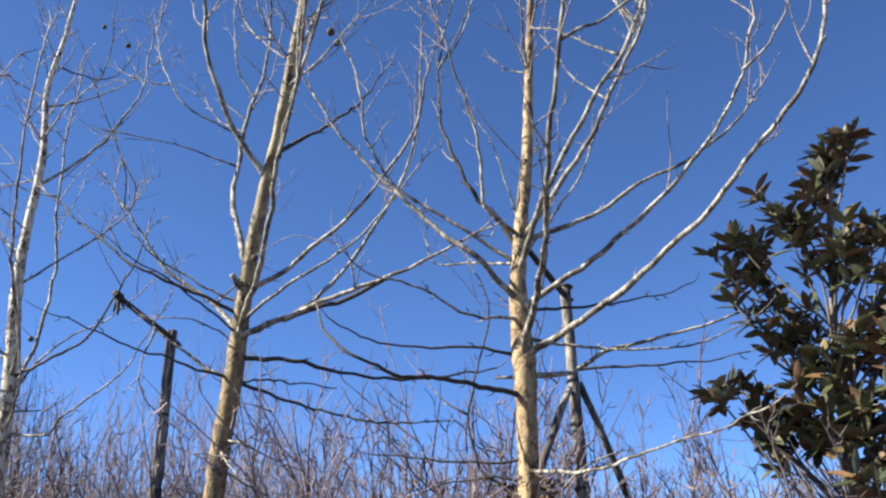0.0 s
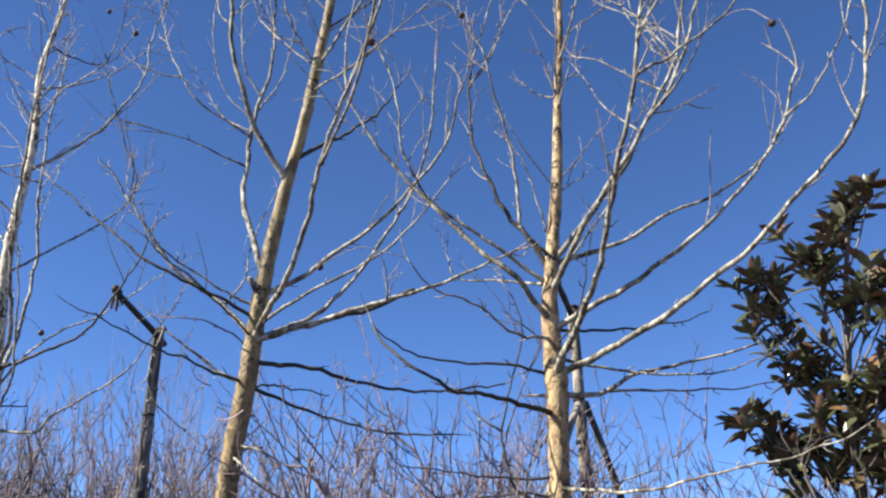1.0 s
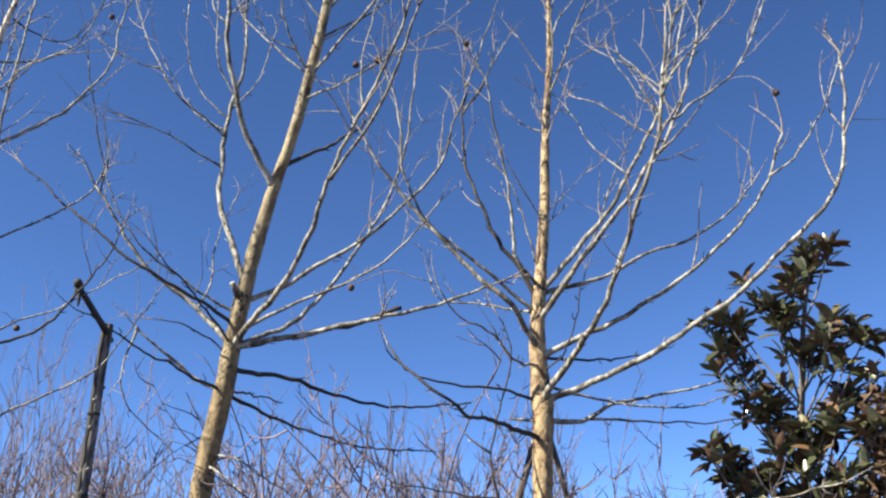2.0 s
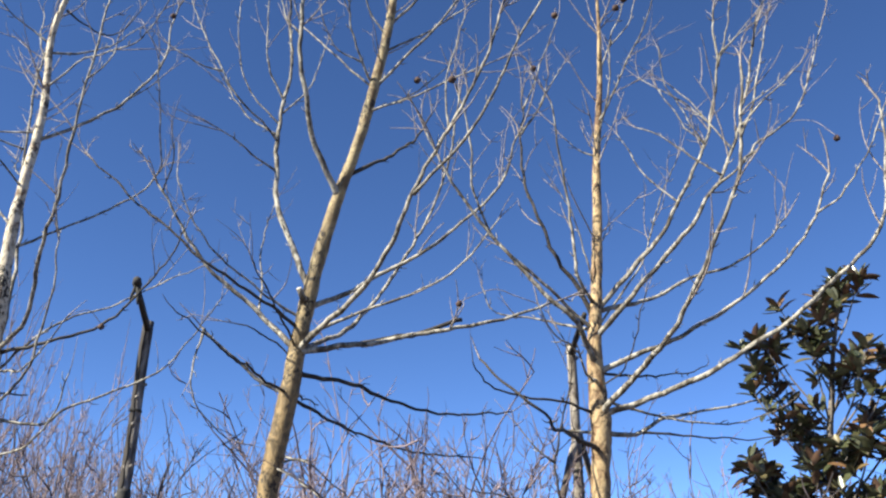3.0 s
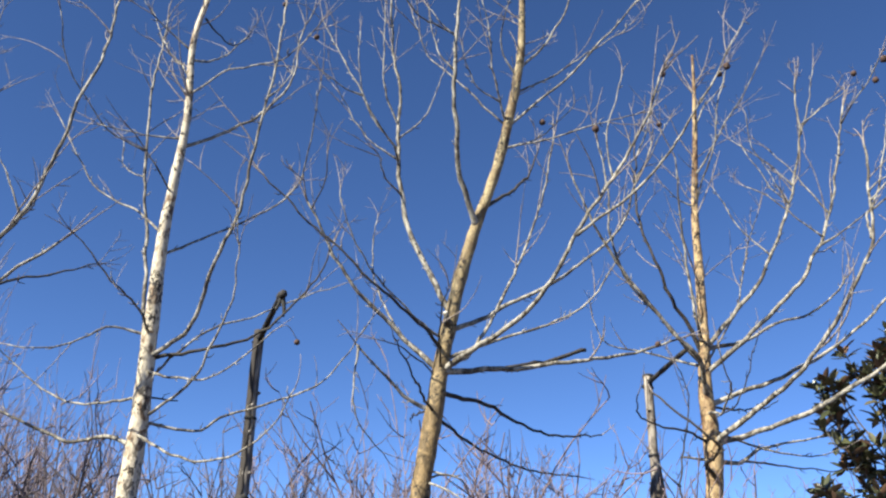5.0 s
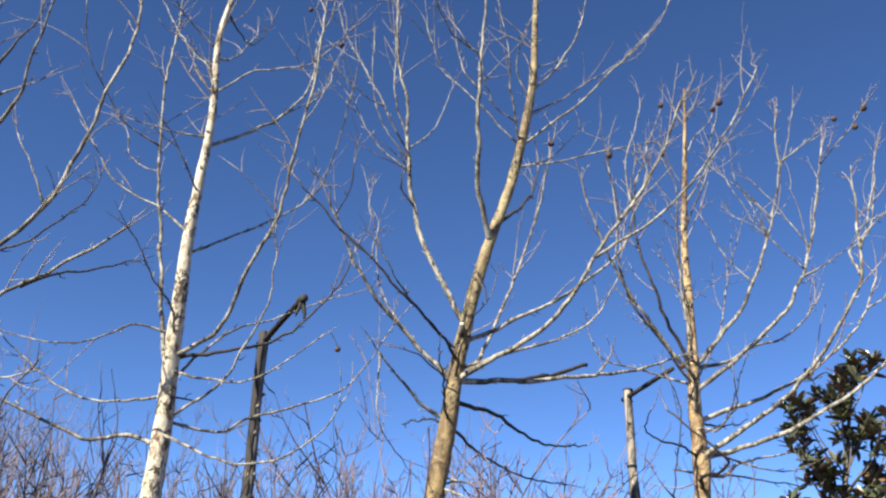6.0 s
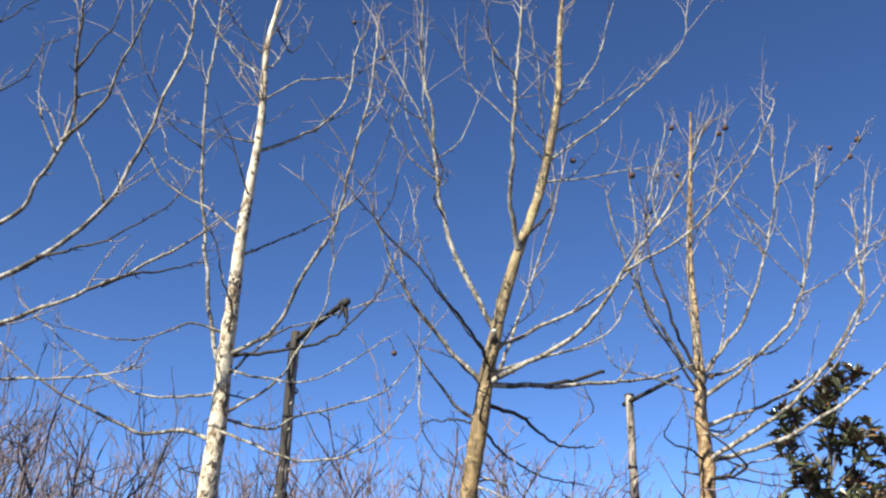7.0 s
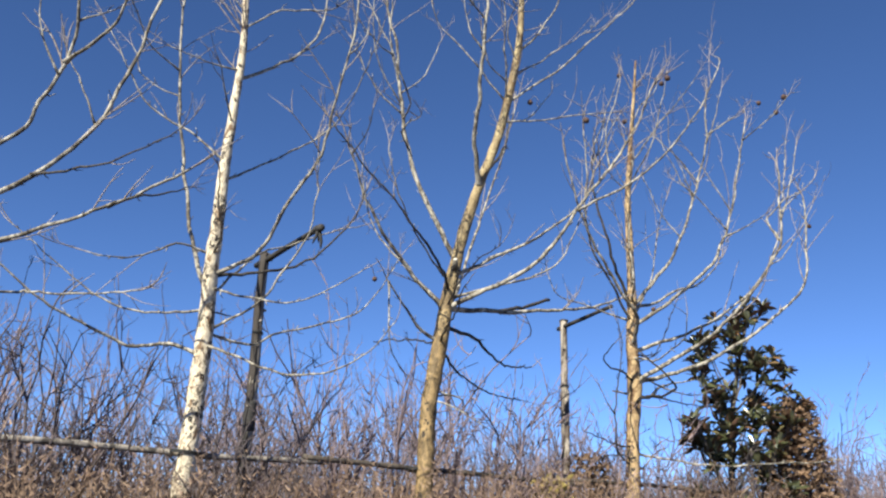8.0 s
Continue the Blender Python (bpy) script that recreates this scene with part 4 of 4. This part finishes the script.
def rail():
    t = thing("support_rail", (-5.3, 8.17, 2.17), "long grey timber rail lashed behind the trunks", "rail")
    d = Vector((2.09, -0.72, 0)).normalized()
    s = 0.0
    for k, ln in enumerate((2.9, 3.1, 2.6)):
        a, b = d * (s - 0.25), d * (s + ln)
        z = 0.02 * (k % 2) * 2
        pole("rail_pole", a + Vector((0, 0, z)), b + Vector((0, 0, -z)), 0.028 - 0.003 * k, 0.022, RAIL if k else POLE, t, 20 + k, rough=0.2)
        s += ln
    for q in (1.60, 3.82):
        sh = Shell()
        ring(sh, d * q + Vector((-0.02, -0.05, -0.01)), Vector((0.1, 0, 1)), 0.122, 0.005)
        part("lashing", sh, ROPE, t, "black wire lashing round the trunk")


post_west()
post_east()
rail()


# ---- magnolia ----
def leaf_shell(rng, length, width, curl):
    """One leathery leaf along +y, with a green upper and a rusty lower skin."""
    sh = Shell()
    rows = ((0.0, 0.10), (0.22, 0.72), (0.5, 1.0), (0.78, 0.74), (1.0, 0.06))
    for side, dz in ((0, 0.0), (1, -0.0025)):
        v, f = [], []
        for u, w in rows:
            z = curl * u * u * length + dz
            for k in (-1, 0, 1):
                v.append((k * w * width / 2, u * length, z + (0.16 * width * w if k else 0.0)))
        for j in range(len(rows) - 1):
            for k in range(2):
                q = (j * 3 + k, j * 3 + k + 1, (j + 1) * 3 + k + 1, (j + 1) * 3 + k)
                f.append(q if side == 0 else q[::-1])
        sh.add(v, f, side)
    return sh


def magnolia():
    rng = random.Random(41)
    base = Vector((2.5, 5.4, 0.42))
    t = thing("magnolia", base, "evergreen magnolia with glossy dark leaves, rusty underneath", "tree")
    sh = Shell()
    stem = gnarl(spline([(0, 0, -0.1), (-0.02, 0.03, 1.2), (0.02, 0.02, 2.2), (0.06, -0.06, 2.95), (0.10, -0.16, 3.5), (0.17, -0.28, 3.95)]), 0.02, rng)
    tube(sh, stem, [float(np.interp(p.z, [0, 2, 4.0], [0.055, 0.04, 0.010])) for p in stem], 10, 0.1)
    part("trunk", sh, MAG_BARK, t)
    spots, ends = [], []

    def branch(end, r, spread=0.16, count=4):
        end = Vector(end)
        ends.append(end)
        z = max(0.9, end.z - 0.35 - 0.75 * (Vector((end.x, end.y, 0)) - Vector((0.08, -0.1, 0))).length)
        start = min(stem, key=lambda p: abs(p.z - z))
        b = Shell()
        mid = start.lerp(end, 0.55) + Vector((0, 0, -0.08 * (end - start).length))
        path = gnarl(spline([start, mid, end]), 0.02, rng)
        k = len(path)
        tube(b, path, [r * (1 - 0.6 * i / (k - 1)) for i in range(k)], 6, 0.1)
        for q in range(count):
            i = rng.randint(int(k * 0.55), k - 2)
            o = Vector((rng.gauss(0, 1), rng.gauss(0, 1), rng.uniform(0.0, 1.2))).normalized() * rng.uniform(0.5, 1.0) * spread
            tube(b, [path[i], path[i] + o * 0.5 + Vector((0, 0, -0.01)), path[i] + o], [r * 0.4, r * 0.33, r * 0.3], 5)
            spots.append((path[i] + o, o.normalized()))
        spots.append((path[-1], (path[-1] - path[-3]).normalized()))
        part("branch", b, MAG_BARK, t)

    # the top sprays, then the outer boughs by height
    for e in ((0.12, -0.28, 4.02), (0.24, -0.42, 4.06), (0.25, -0.20, 4.08), (0.09, -0.10, 3.94), (0.04, -0.12, 3.78), (-0.27, 0.03, 3.86), (-0.18, -0.12, 3.64), (-0.08, -0.16, 3.60)):
        branch(e, 0.010, 0.10, 2)
    for e in ((-0.60, 0.18, 3.48), (-0.44, 0.13, 3.57), (-0.34, 0.10, 3.53), (-0.39, 0.20, 3.30), (-0.30, 0.32, 3.36), (-0.48, 0.22, 3.14), (-0.19, -0.20, 3.42), (0.01, -0.58, 3.40), (0.06, -0.32, 3.38), (0.22, -0.51, 3.36), (0.26, -0.28, 3.46)):
        branch(e, 0.011, 0.11, 2)
    for e in ((-0.05, -0.22, 3.20), (-0.09, 0.20, 3.00), (0.24, -0.60, 3.25), (0.20, -0.70, 2.95), (0.13, -0.47, 3.08), (0.28, -0.80, 2.75), (-0.25, 0.04, 2.78), (-0.17, -0.30, 2.66), (-0.37, 0.06, 2.90), (-0.58, 0.24, 2.57), (-0.32, 0.35, 2.35)):
        branch(e, 0.012, 0.16, 2)
    for e in ((-0.48, 0.37, 2.60), (-0.75, 0.10, 2.50), (-0.30, 0.38, 2.42), (-0.29, -0.10, 2.52), (-0.07, -0.54, 2.70), (0.09, -0.74, 2.58), (-0.40, 0.12, 2.22), (-0.24, -0.34, 2.30), (-0.06, -0.58, 2.34), (0.25, -0.63, 2.32), (0.30, 0.10, 2.6), (0.35, -0.25, 2.9)):
        branch(e, 0.013, 0.18, 3)
    for k in range(8):
        a = 2.4 * k
        branch((0.05 + 0.62 * math.cos(a), -0.15 + 0.7 * math.sin(a), 1.35 + 0.06 * k), 0.013, 0.2, 3)
    for e in list(ends):                                   # the inner boughs
        if 1.9 < e.z < 3.1 and rng.random() < 0.4:
            axis = Vector((0.08, -0.15, e.z - 0.12))
            branch(axis.lerp(e, rng.uniform(0.35, 0.75)) + Vector((rng.gauss(0, 0.07), rng.gauss(0, 0.07), rng.gauss(0, 0.06))), 0.009, 0.15, 3)
    spots.append((stem[-1], Vector((0, 0, 1))))
    kinds = [leaf_shell(rng, rng.uniform(0.125, 0.185), rng.uniform(0.048, 0.068), rng.uniform(-0.25, 0.25)) for k in range(7)]
    shared = [s.mesh("leaf", [LEAF_TOP, LEAF_UNDER if k in (1, 3, 4) else LEAF_PALE]) for k, s in enumerate(kinds)]
    rest, count = Shell(), 0
    spots.sort(key=lambda s: -s[0].z)
    for p, d in spots:
        d = (d + Vector((0, 0, 0.5))).normalized()
        for k in range(rng.randint(8, 11)):
            a = 2.4 * k + rng.uniform(-0.3, 0.3)
            side = d.orthogonal().normalized()
            side.rotate(Matrix.Rotation(a, 3, d))
            way = (d * rng.uniform(0.0, 1.1) + side + Vector((0, 0, rng.uniform(-0.3, 0.2)))).normalized()
            q = way.to_track_quat("Y", "Z") @ Euler((0, rng.uniform(-0.8, 0.8), 0)).to_quaternion()
            m = Matrix.Translation(p - d * rng.uniform(0, 0.09)) @ q.to_matrix().to_4x4()
            g = rng.randrange(7)
            if count < 300:
                ob = new("leaf", shared[g])
                ob.parent = t
                ob.matrix_local = m
            else:
                o = len(rest.v)
                rest.v.extend([m @ Vector(v) for v in kinds[g].v])
                rest.f.extend([tuple(i + o for i in f) for f in kinds[g].f])
                rest.m.extend([2 * q if g in (1, 3, 4) else q for q in kinds[g].m])
            count += 1
    tagged(part("foliage", rest, [LEAF_TOP, LEAF_PALE, LEAF_UNDER], t), kind="stuff")


magnolia()


# ---- thicket of bare shrubs behind the trees ----
def shrub_shell(rng, height, stems, upright=1.0, twigs=1.0):
    """A clump of crooked stems that fork, with fine upturned side shoots."""
    sh = Shell()
    for k in range(stems):
        a = rng.uniform(0, 6.283)
        lean = rng.uniform(0.0, 0.35) * (1.25 - upright)
        foot = Vector((math.cos(a) * rng.uniform(0, 0.4), math.sin(a) * rng.uniform(0, 0.4), -0.05))
        h = height * rng.uniform(0.55, 1.0)
        r = rng.uniform(0.011, 0.021)
        todo = [(foot, Vector((math.cos(a) * lean, math.sin(a) * lean, 1)).normalized(), h, r, 0)]
        while todo:
            p, way, ln, r0, level = todo.pop()
            seg = max(4, int(ln / 0.22))
            path, ways = [p.copy()], [way.copy()]
            for i in range(seg):
                way = (way + Vector((rng.gauss(0, 1), rng.gauss(0, 1), rng.gauss(0, 0.5))) * (0.22 - 0.11 * upright) + Vector((0, 0, 0.05 + 0.05 * level))).normalized()
                p = p + way * ln / seg
                path.append(p.copy())
                ways.append(way.copy())
            tube(sh, path, [r0 * (1 - 0.75 * i / seg) for i in range(seg + 1)], 4 if level == 0 else 3, cap=False)
            if level == 0:
                for j in range(rng.randint(3, 5)):
                    i = rng.randint(int(seg * 0.25), seg - 1)
                    q = ways[i].orthogonal().normalized()
                    q.rotate(Matrix.Rotation(rng.uniform(0, 6.283), 3, ways[i]))
                    todo.append((path[i], (ways[i] + q * rng.uniform(0.35, 1.0) * (1.4 - 0.7 * upright)).normalized(), ln * rng.uniform(0.22, 0.45) * (1.15 - 0.5 * i / seg), r0 * 0.6, 1))
            for j in range(int((rng.randint(3, 5) if level == 0 else rng.randint(2, 4)) * twigs)):
                i = rng.randint(1 if level else int(seg * 0.3), seg)
                o = (ways[i] + Vector((rng.gauss(0, 1), rng.gauss(0, 1), rng.gauss(0.2, 0.7))) * 0.75).normalized()
                sprig(sh, path[i], o, rng.uniform(0.10, 0.42), 0.0074 if level == 0 else 0.0062, rng, 1, 0.7, 3, 0.16)
    return sh


def thicket():
    rng = random.Random(77)
    grey = [shrub_shell(rng, 3.1, rng.randint(4, 6), 0.5).mesh("shrub", [STEM_GREY]) for k in range(8)]
    red = [shrub_shell(rng, 3.2, rng.randint(4, 7), 0.88).mesh("shrub", [STEM_RED]) for k in range(6)]
    crooked = [shrub_shell(rng, 2.3, rng.randint(6, 9), 0.25).mesh("shrub", [STEM_GREY]) for k in range(6)]

    def along(s, d):
        return -1.7 + 0.945 * s + 0.326 * d, 6.84 - 0.326 * s + 0.945 * d

    def tall(s, d):
        west = 1.0 + 0.15 * max(0.0, min(3.0, -3.8 - s))
        east = 1.0 if s < 1.5 else max(0.80, 1.0 - 0.06 * (s - 1.5))
        return west * east * (1 + 0.16 * noise.noise(Vector((s * 0.55, d * 0.3, 4.0))))

    for off, count, hi in ((1.4, 42, 0.97), (2.5, 48, 1.12)):
        for k in range(count):
            s = -9.0 + 21.0 * (k + rng.uniform(-0.5, 0.5)) / count
            d = off + rng.uniform(-0.6, 0.6)
            x, y = along(s, d)
            dark = rng.random() < 0.45
            ob = new("shrub", rng.choice(grey if dark else red))
            ob.location = (x, y, ground_height(x, y))
            ob.rotation_euler = (rng.uniform(-0.06, 0.06), rng.uniform(-0.06, 0.06), rng.uniform(0, 6.28))
            q = hi * tall(s, d) * rng.uniform(0.72, 1.12)
            ob.scale = (q, q, q)
            tagged(ob, "bare many-stemmed shrub with crooked dark grey twigs" if dark else "bare many-stemmed shrub with pinkish grey twigs", "shrub", "bare shrubs behind the trees")
    for s, d, q in ((-3.45, 0.7, 1.06), (-3.75, 1.3, 1.12), (-3.1, 1.0, 0.98), (-2.2, 0.8, 1.02)):   # taller dark clumps west of the rail
        x, y = along(s, d)
        ob = new("shrub", rng.choice(grey))
        ob.location = (x, y, ground_height(x, y))
        ob.rotation_euler = (0, 0, rng.uniform(0, 6.28))
        ob.scale = (q, q, q)
        tagged(ob, "bare many-stemmed shrub with crooked dark grey twigs", "shrub", "bare shrubs behind the trees")
    for k in range(38):
        s = -6.5 + 16.0 * (k + rng.uniform(-0.5, 0.5)) / 38
        d = rng.uniform(-0.5, 1.0)
        x, y = along(s, d)
        ob = new("shrub", rng.choice(crooked))
        ob.location = (x, y, ground_height(x, y))
        ob.rotation_euler = (0, 0, rng.uniform(0, 6.28))
        q = rng.uniform(0.72, 1.02)
        ob.scale = (q, q, q)
        tagged(ob, "low crooked bare shrub tangled along the rail", "shrub", "low shrubs along the rail")
    for k in range(50):                                    # slender pinkish saplings on the east side
        s = 0.4 + 8.6 * (k + rng.uniform(-0.5, 0.5)) / 50
        d = rng.uniform(-0.9, 1.6)
        x, y = along(s, d)
        ob = new("shrub", rng.choice(red))
        ob.location = (x, y, ground_height(x, y))
        ob.rotation_euler = (0, 0, rng.uniform(0, 6.28))
        q = rng.uniform(0.48, 0.60) if 2.8 < s < 5.4 and d < 0.6 else rng.uniform(0.60, 0.82) if 2.5 < s < 5.5 else rng.uniform(0.84, 1.08) if s > 5.9 else rng.uniform(0.68, 0.92)
        ob.scale = (q, q, q)
        tagged(ob, "slender bare sapling clump with pinkish grey stems", "shrub", "pinkish saplings near the magnolia")
    # the denser growth behind, in patches
    patches = []
    for k in range(5):
        sh = Shell()
        for q in range(14):
            one = shrub_shell(rng, 3.6 * rng.uniform(0.66, 1.1), rng.randint(2, 4), rng.choice((1.0, 0.95, 0.8)), 0.75)
            o = Vector((rng.uniform(-1.5, 1.5), rng.uniform(-0.8, 0.8), 0))
            sh.add([v + o for v in one.v], one.f)
        patches.append(sh.mesh("thicket", [STEM_GREY if k == 2 else STEM_RED]))
    for off, hi, count in ((3.7, 0.92, 10), (5.2, 1.0, 11), (7.6, 1.16, 12), (9.8, 1.35, 13)):
        for k in range(7 if off > 9 else 0, count):
            s = 13.0 - 2.3 * k + rng.uniform(-0.5, 0.5)
            x, y = along(s, off + rng.uniform(-0.3, 0.3))
            ob = new("thicket", patches[(k * 3 + int(off)) % 5])
            ob.location = (x, y, ground_height(x, y))
            ob.rotation_euler = (0, 0, radians(-19 + rng.choice((0, 180)) + rng.uniform(-8, 8)))
            ob.scale = (1.0, 1.0, hi * tall(s, off))
            tagged(ob, "dense bare reddish brushwood behind the trees", "brushwood", kind="stuff")


thicket()


# ---- dry weeds and bushes at the foot of the trees ----
def weeds():
    rng = random.Random(12)
    sh = Shell()
    for c in range(760):
        s, d = rng.uniform(-6.5, 9.5), rng.gauss(-0.35, 0.55)
        cx, cy = -1.7 + 0.945 * s + 0.326 * d, 6.84 - 0.326 * s + 0.945 * d
        top = 1.86 * (1 + 0.20 * noise.noise(Vector((s * 0.7, d * 0.7, 3)))) * rng.uniform(0.75, 1.08)
        lean = Vector((rng.gauss(0, 0.12), rng.gauss(0, 0.12), 0))
        for k in range(34):
            a = rng.uniform(0, 6.283)
            o = Vector((math.cos(a), math.sin(a), 0))
            p = Vector((cx, cy, ground_height(cx, cy) - 0.03)) + o * rng.uniform(0, 0.12)
            h = top * rng.uniform(0.6, 1.0)
            broad = k % 5 == 0                             # drooping leaf blades among the stalks
            bend = rng.uniform(0.35, 0.75) if broad else rng.uniform(0.02, 0.30)
            w = Vector((-o.y, o.x, 0)) * (rng.uniform(0.009, 0.016) if broad else rng.uniform(0.003, 0.008))
            verts = []
            for i in range(5):
                u = i / 4
                q = p + Vector((0, 0, h * u * (1 - (0.45 if broad else 0.2) * bend * u))) + (o * bend + lean) * h * u * u
                verts += [q - w * (1 - 0.7 * u), q + w * (1 - 0.7 * u)]
            sh.add(verts, [(2 * i, 2 * i + 1, 2 * i + 3, 2 * i + 2) for i in range(4)])
            if k % 2 == 0:                                 # feathery seed head
                for j in range(7):
                    e = p + Vector((0, 0, h * (0.80 + 0.03 * j))) + (o * bend + lean) * h * (0.80 + 0.03 * j) ** 2
                    f = Vector((rng.gauss(0, 1), rng.gauss(0, 1), 0.9)).normalized() * rng.uniform(0.04, 0.09)
                    g = f.orthogonal().normalized() * 0.006
                    sh.add([e - g, e + g, e + f], [(0, 1, 2)])
    ob = part("dry_grass", sh, STRAW)
    tagged(ob, "tall dead brown grass with feathery seed heads", "grass", kind="stuff")


def leafy_bush(at, height, width, mat, label, seed, leaves=900):
    rng = random.Random(seed)
    t = thing("bush", at, label, "bush")
    tagged(part("brushwood", shrub_shell(rng, height * 0.95, 10), STEM_GREY, t), kind="stuff")
    sh = Shell()
    for k in range(leaves):
        a, u = rng.uniform(0, 6.283), rng.random() ** 0.7
        z = height * rng.uniform(0.3, 1.0)
        rad = width * math.sqrt(rng.random()) * (1.15 - 0.75 * (z / height) ** 2)
        p = Vector((math.cos(a) * rad, math.sin(a) * rad, z))
        q = Euler((rng.uniform(-1.4, 1.4), rng.uniform(-1.4, 1.4), rng.uniform(0, 6.28))).to_matrix()
        ln, w = rng.uniform(0.06, 0.11), rng.uniform(0.016, 0.028)
        sh.add([p + q @ Vector(v) for v in ((0, 0, 0), (-w, ln * 0.45, 0.008), (0, ln * 0.5, -0.004), (w, ln * 0.45, 0.008), (0, ln, 0.01))], [(0, 2, 1), (0, 3, 2), (1, 2, 4), (2, 3, 4)])
    tagged(part("leaves", sh, mat, t), kind="stuff")


weeds()
leafy_bush((0.62, 6.35, 0.42), 2.05, 0.42, DRY_LEAF, "bush with withered dark brown leaves beside a trunk", 5)
leafy_bush((2.84, 4.74, 0.42), 2.85, 0.50, DRY_LEAF, "bush with withered brown leaves beside the magnolia", 6, 3600)
leafy_bush((-0.35, 6.25, 0.42), 1.75, 0.4, YELLOW, "low bush with yellowing leaves under the rail", 7, 700)


# ---- seed balls left on the trees ----
def seed_balls():
    rng = random.Random(9)
    for at, r in (((1.60, 4.16, 6.69), 0.036), ((1.62, 4.03, 5.03), 0.024), ((1.57, 4.26, 6.50), 0.03), ((1.57, 4.45, 6.68), 0.028), ((0.77, 5.26, 6.91), 0.036),
                  ((0.72, 5.32, 6.83), 0.03), ((0.29, 5.66, 6.85), 0.03), ((-0.08, 5.44, 6.03), 0.026), ((-0.78, 5.54, 5.79), 0.032), ((-1.07, 4.75, 3.58), 0.020),
                  ((-3.07, 6.32, 3.61), 0.022), ((-0.82, 6.21, 6.18), 0.03), ((-3.2, 7.0, 7.0), 0.022), ((-2.9, 6.9, 6.7), 0.026)):
        t = thing("seed_ball", at, "small round brown seed ball hanging from a twig", "seed ball", "seed balls on the plane trees")
        sh = Shell()
        verts, faces, n = [], [], 10
        for i in range(n + 1):
            for k in range(n):
                th, ph = math.pi * i / n, 2 * math.pi * k / n
                q = r * (1 + rng.uniform(-0.12, 0.12))
                verts.append(Vector((math.sin(th) * math.cos(ph), math.sin(th) * math.sin(ph), math.cos(th))) * q)
        for i in range(n):
            for k in range(n):
                faces.append((i * n + k, (i + 1) * n + k, (i + 1) * n + (k + 1) % n, i * n + (k + 1) % n))
        sh.add(verts, faces)
        part("ball", sh, SEED, t)
        st = Shell()
        hold = min(GROWN, key=lambda p: (p - Vector(at)).length + 2.0 * max(0.0, at[2] - p.z)) - Vector(at)
        tip = Vector((0, 0, r * 0.8))
        line = spline([tip, tip.lerp(hold, 0.45) + Vector((0, 0, 0.08)), hold], 0.03)
        tube(st, gnarl(line, 0.012, rng, 0.12)[:-1] + [hold], [0.003] * len(line), 4)
        part("stalk", st, TWIG, t)


seed_balls()


# ---- sawn stubs on the trunks ----
def sawn_stub(at, way, r, length):
    at, way = Vector(at), Vector(way).normalized()
    t = thing("branch_stub", at, "short sawn-off branch stub with a pale cut face", "branch stub")
    sh = Shell()
    tube(sh, [-way * 0.05, way * length * 0.5, way * length], [r * 1.25, r, r * 0.95], 10, 0.15)
    part("stub", sh, LIMB, t)
    cut = Shell()
    tube(cut, [way * (length - 0.002), way * (length + 0.004)], [r * 0.86, r * 0.82], 10)
    part("cut_face", cut, SAWN, t, "pale sawn wood")


sawn_stub((-1.62, 6.58, 4.15), (-0.5, -0.35, 0.75), 0.024, 0.06)
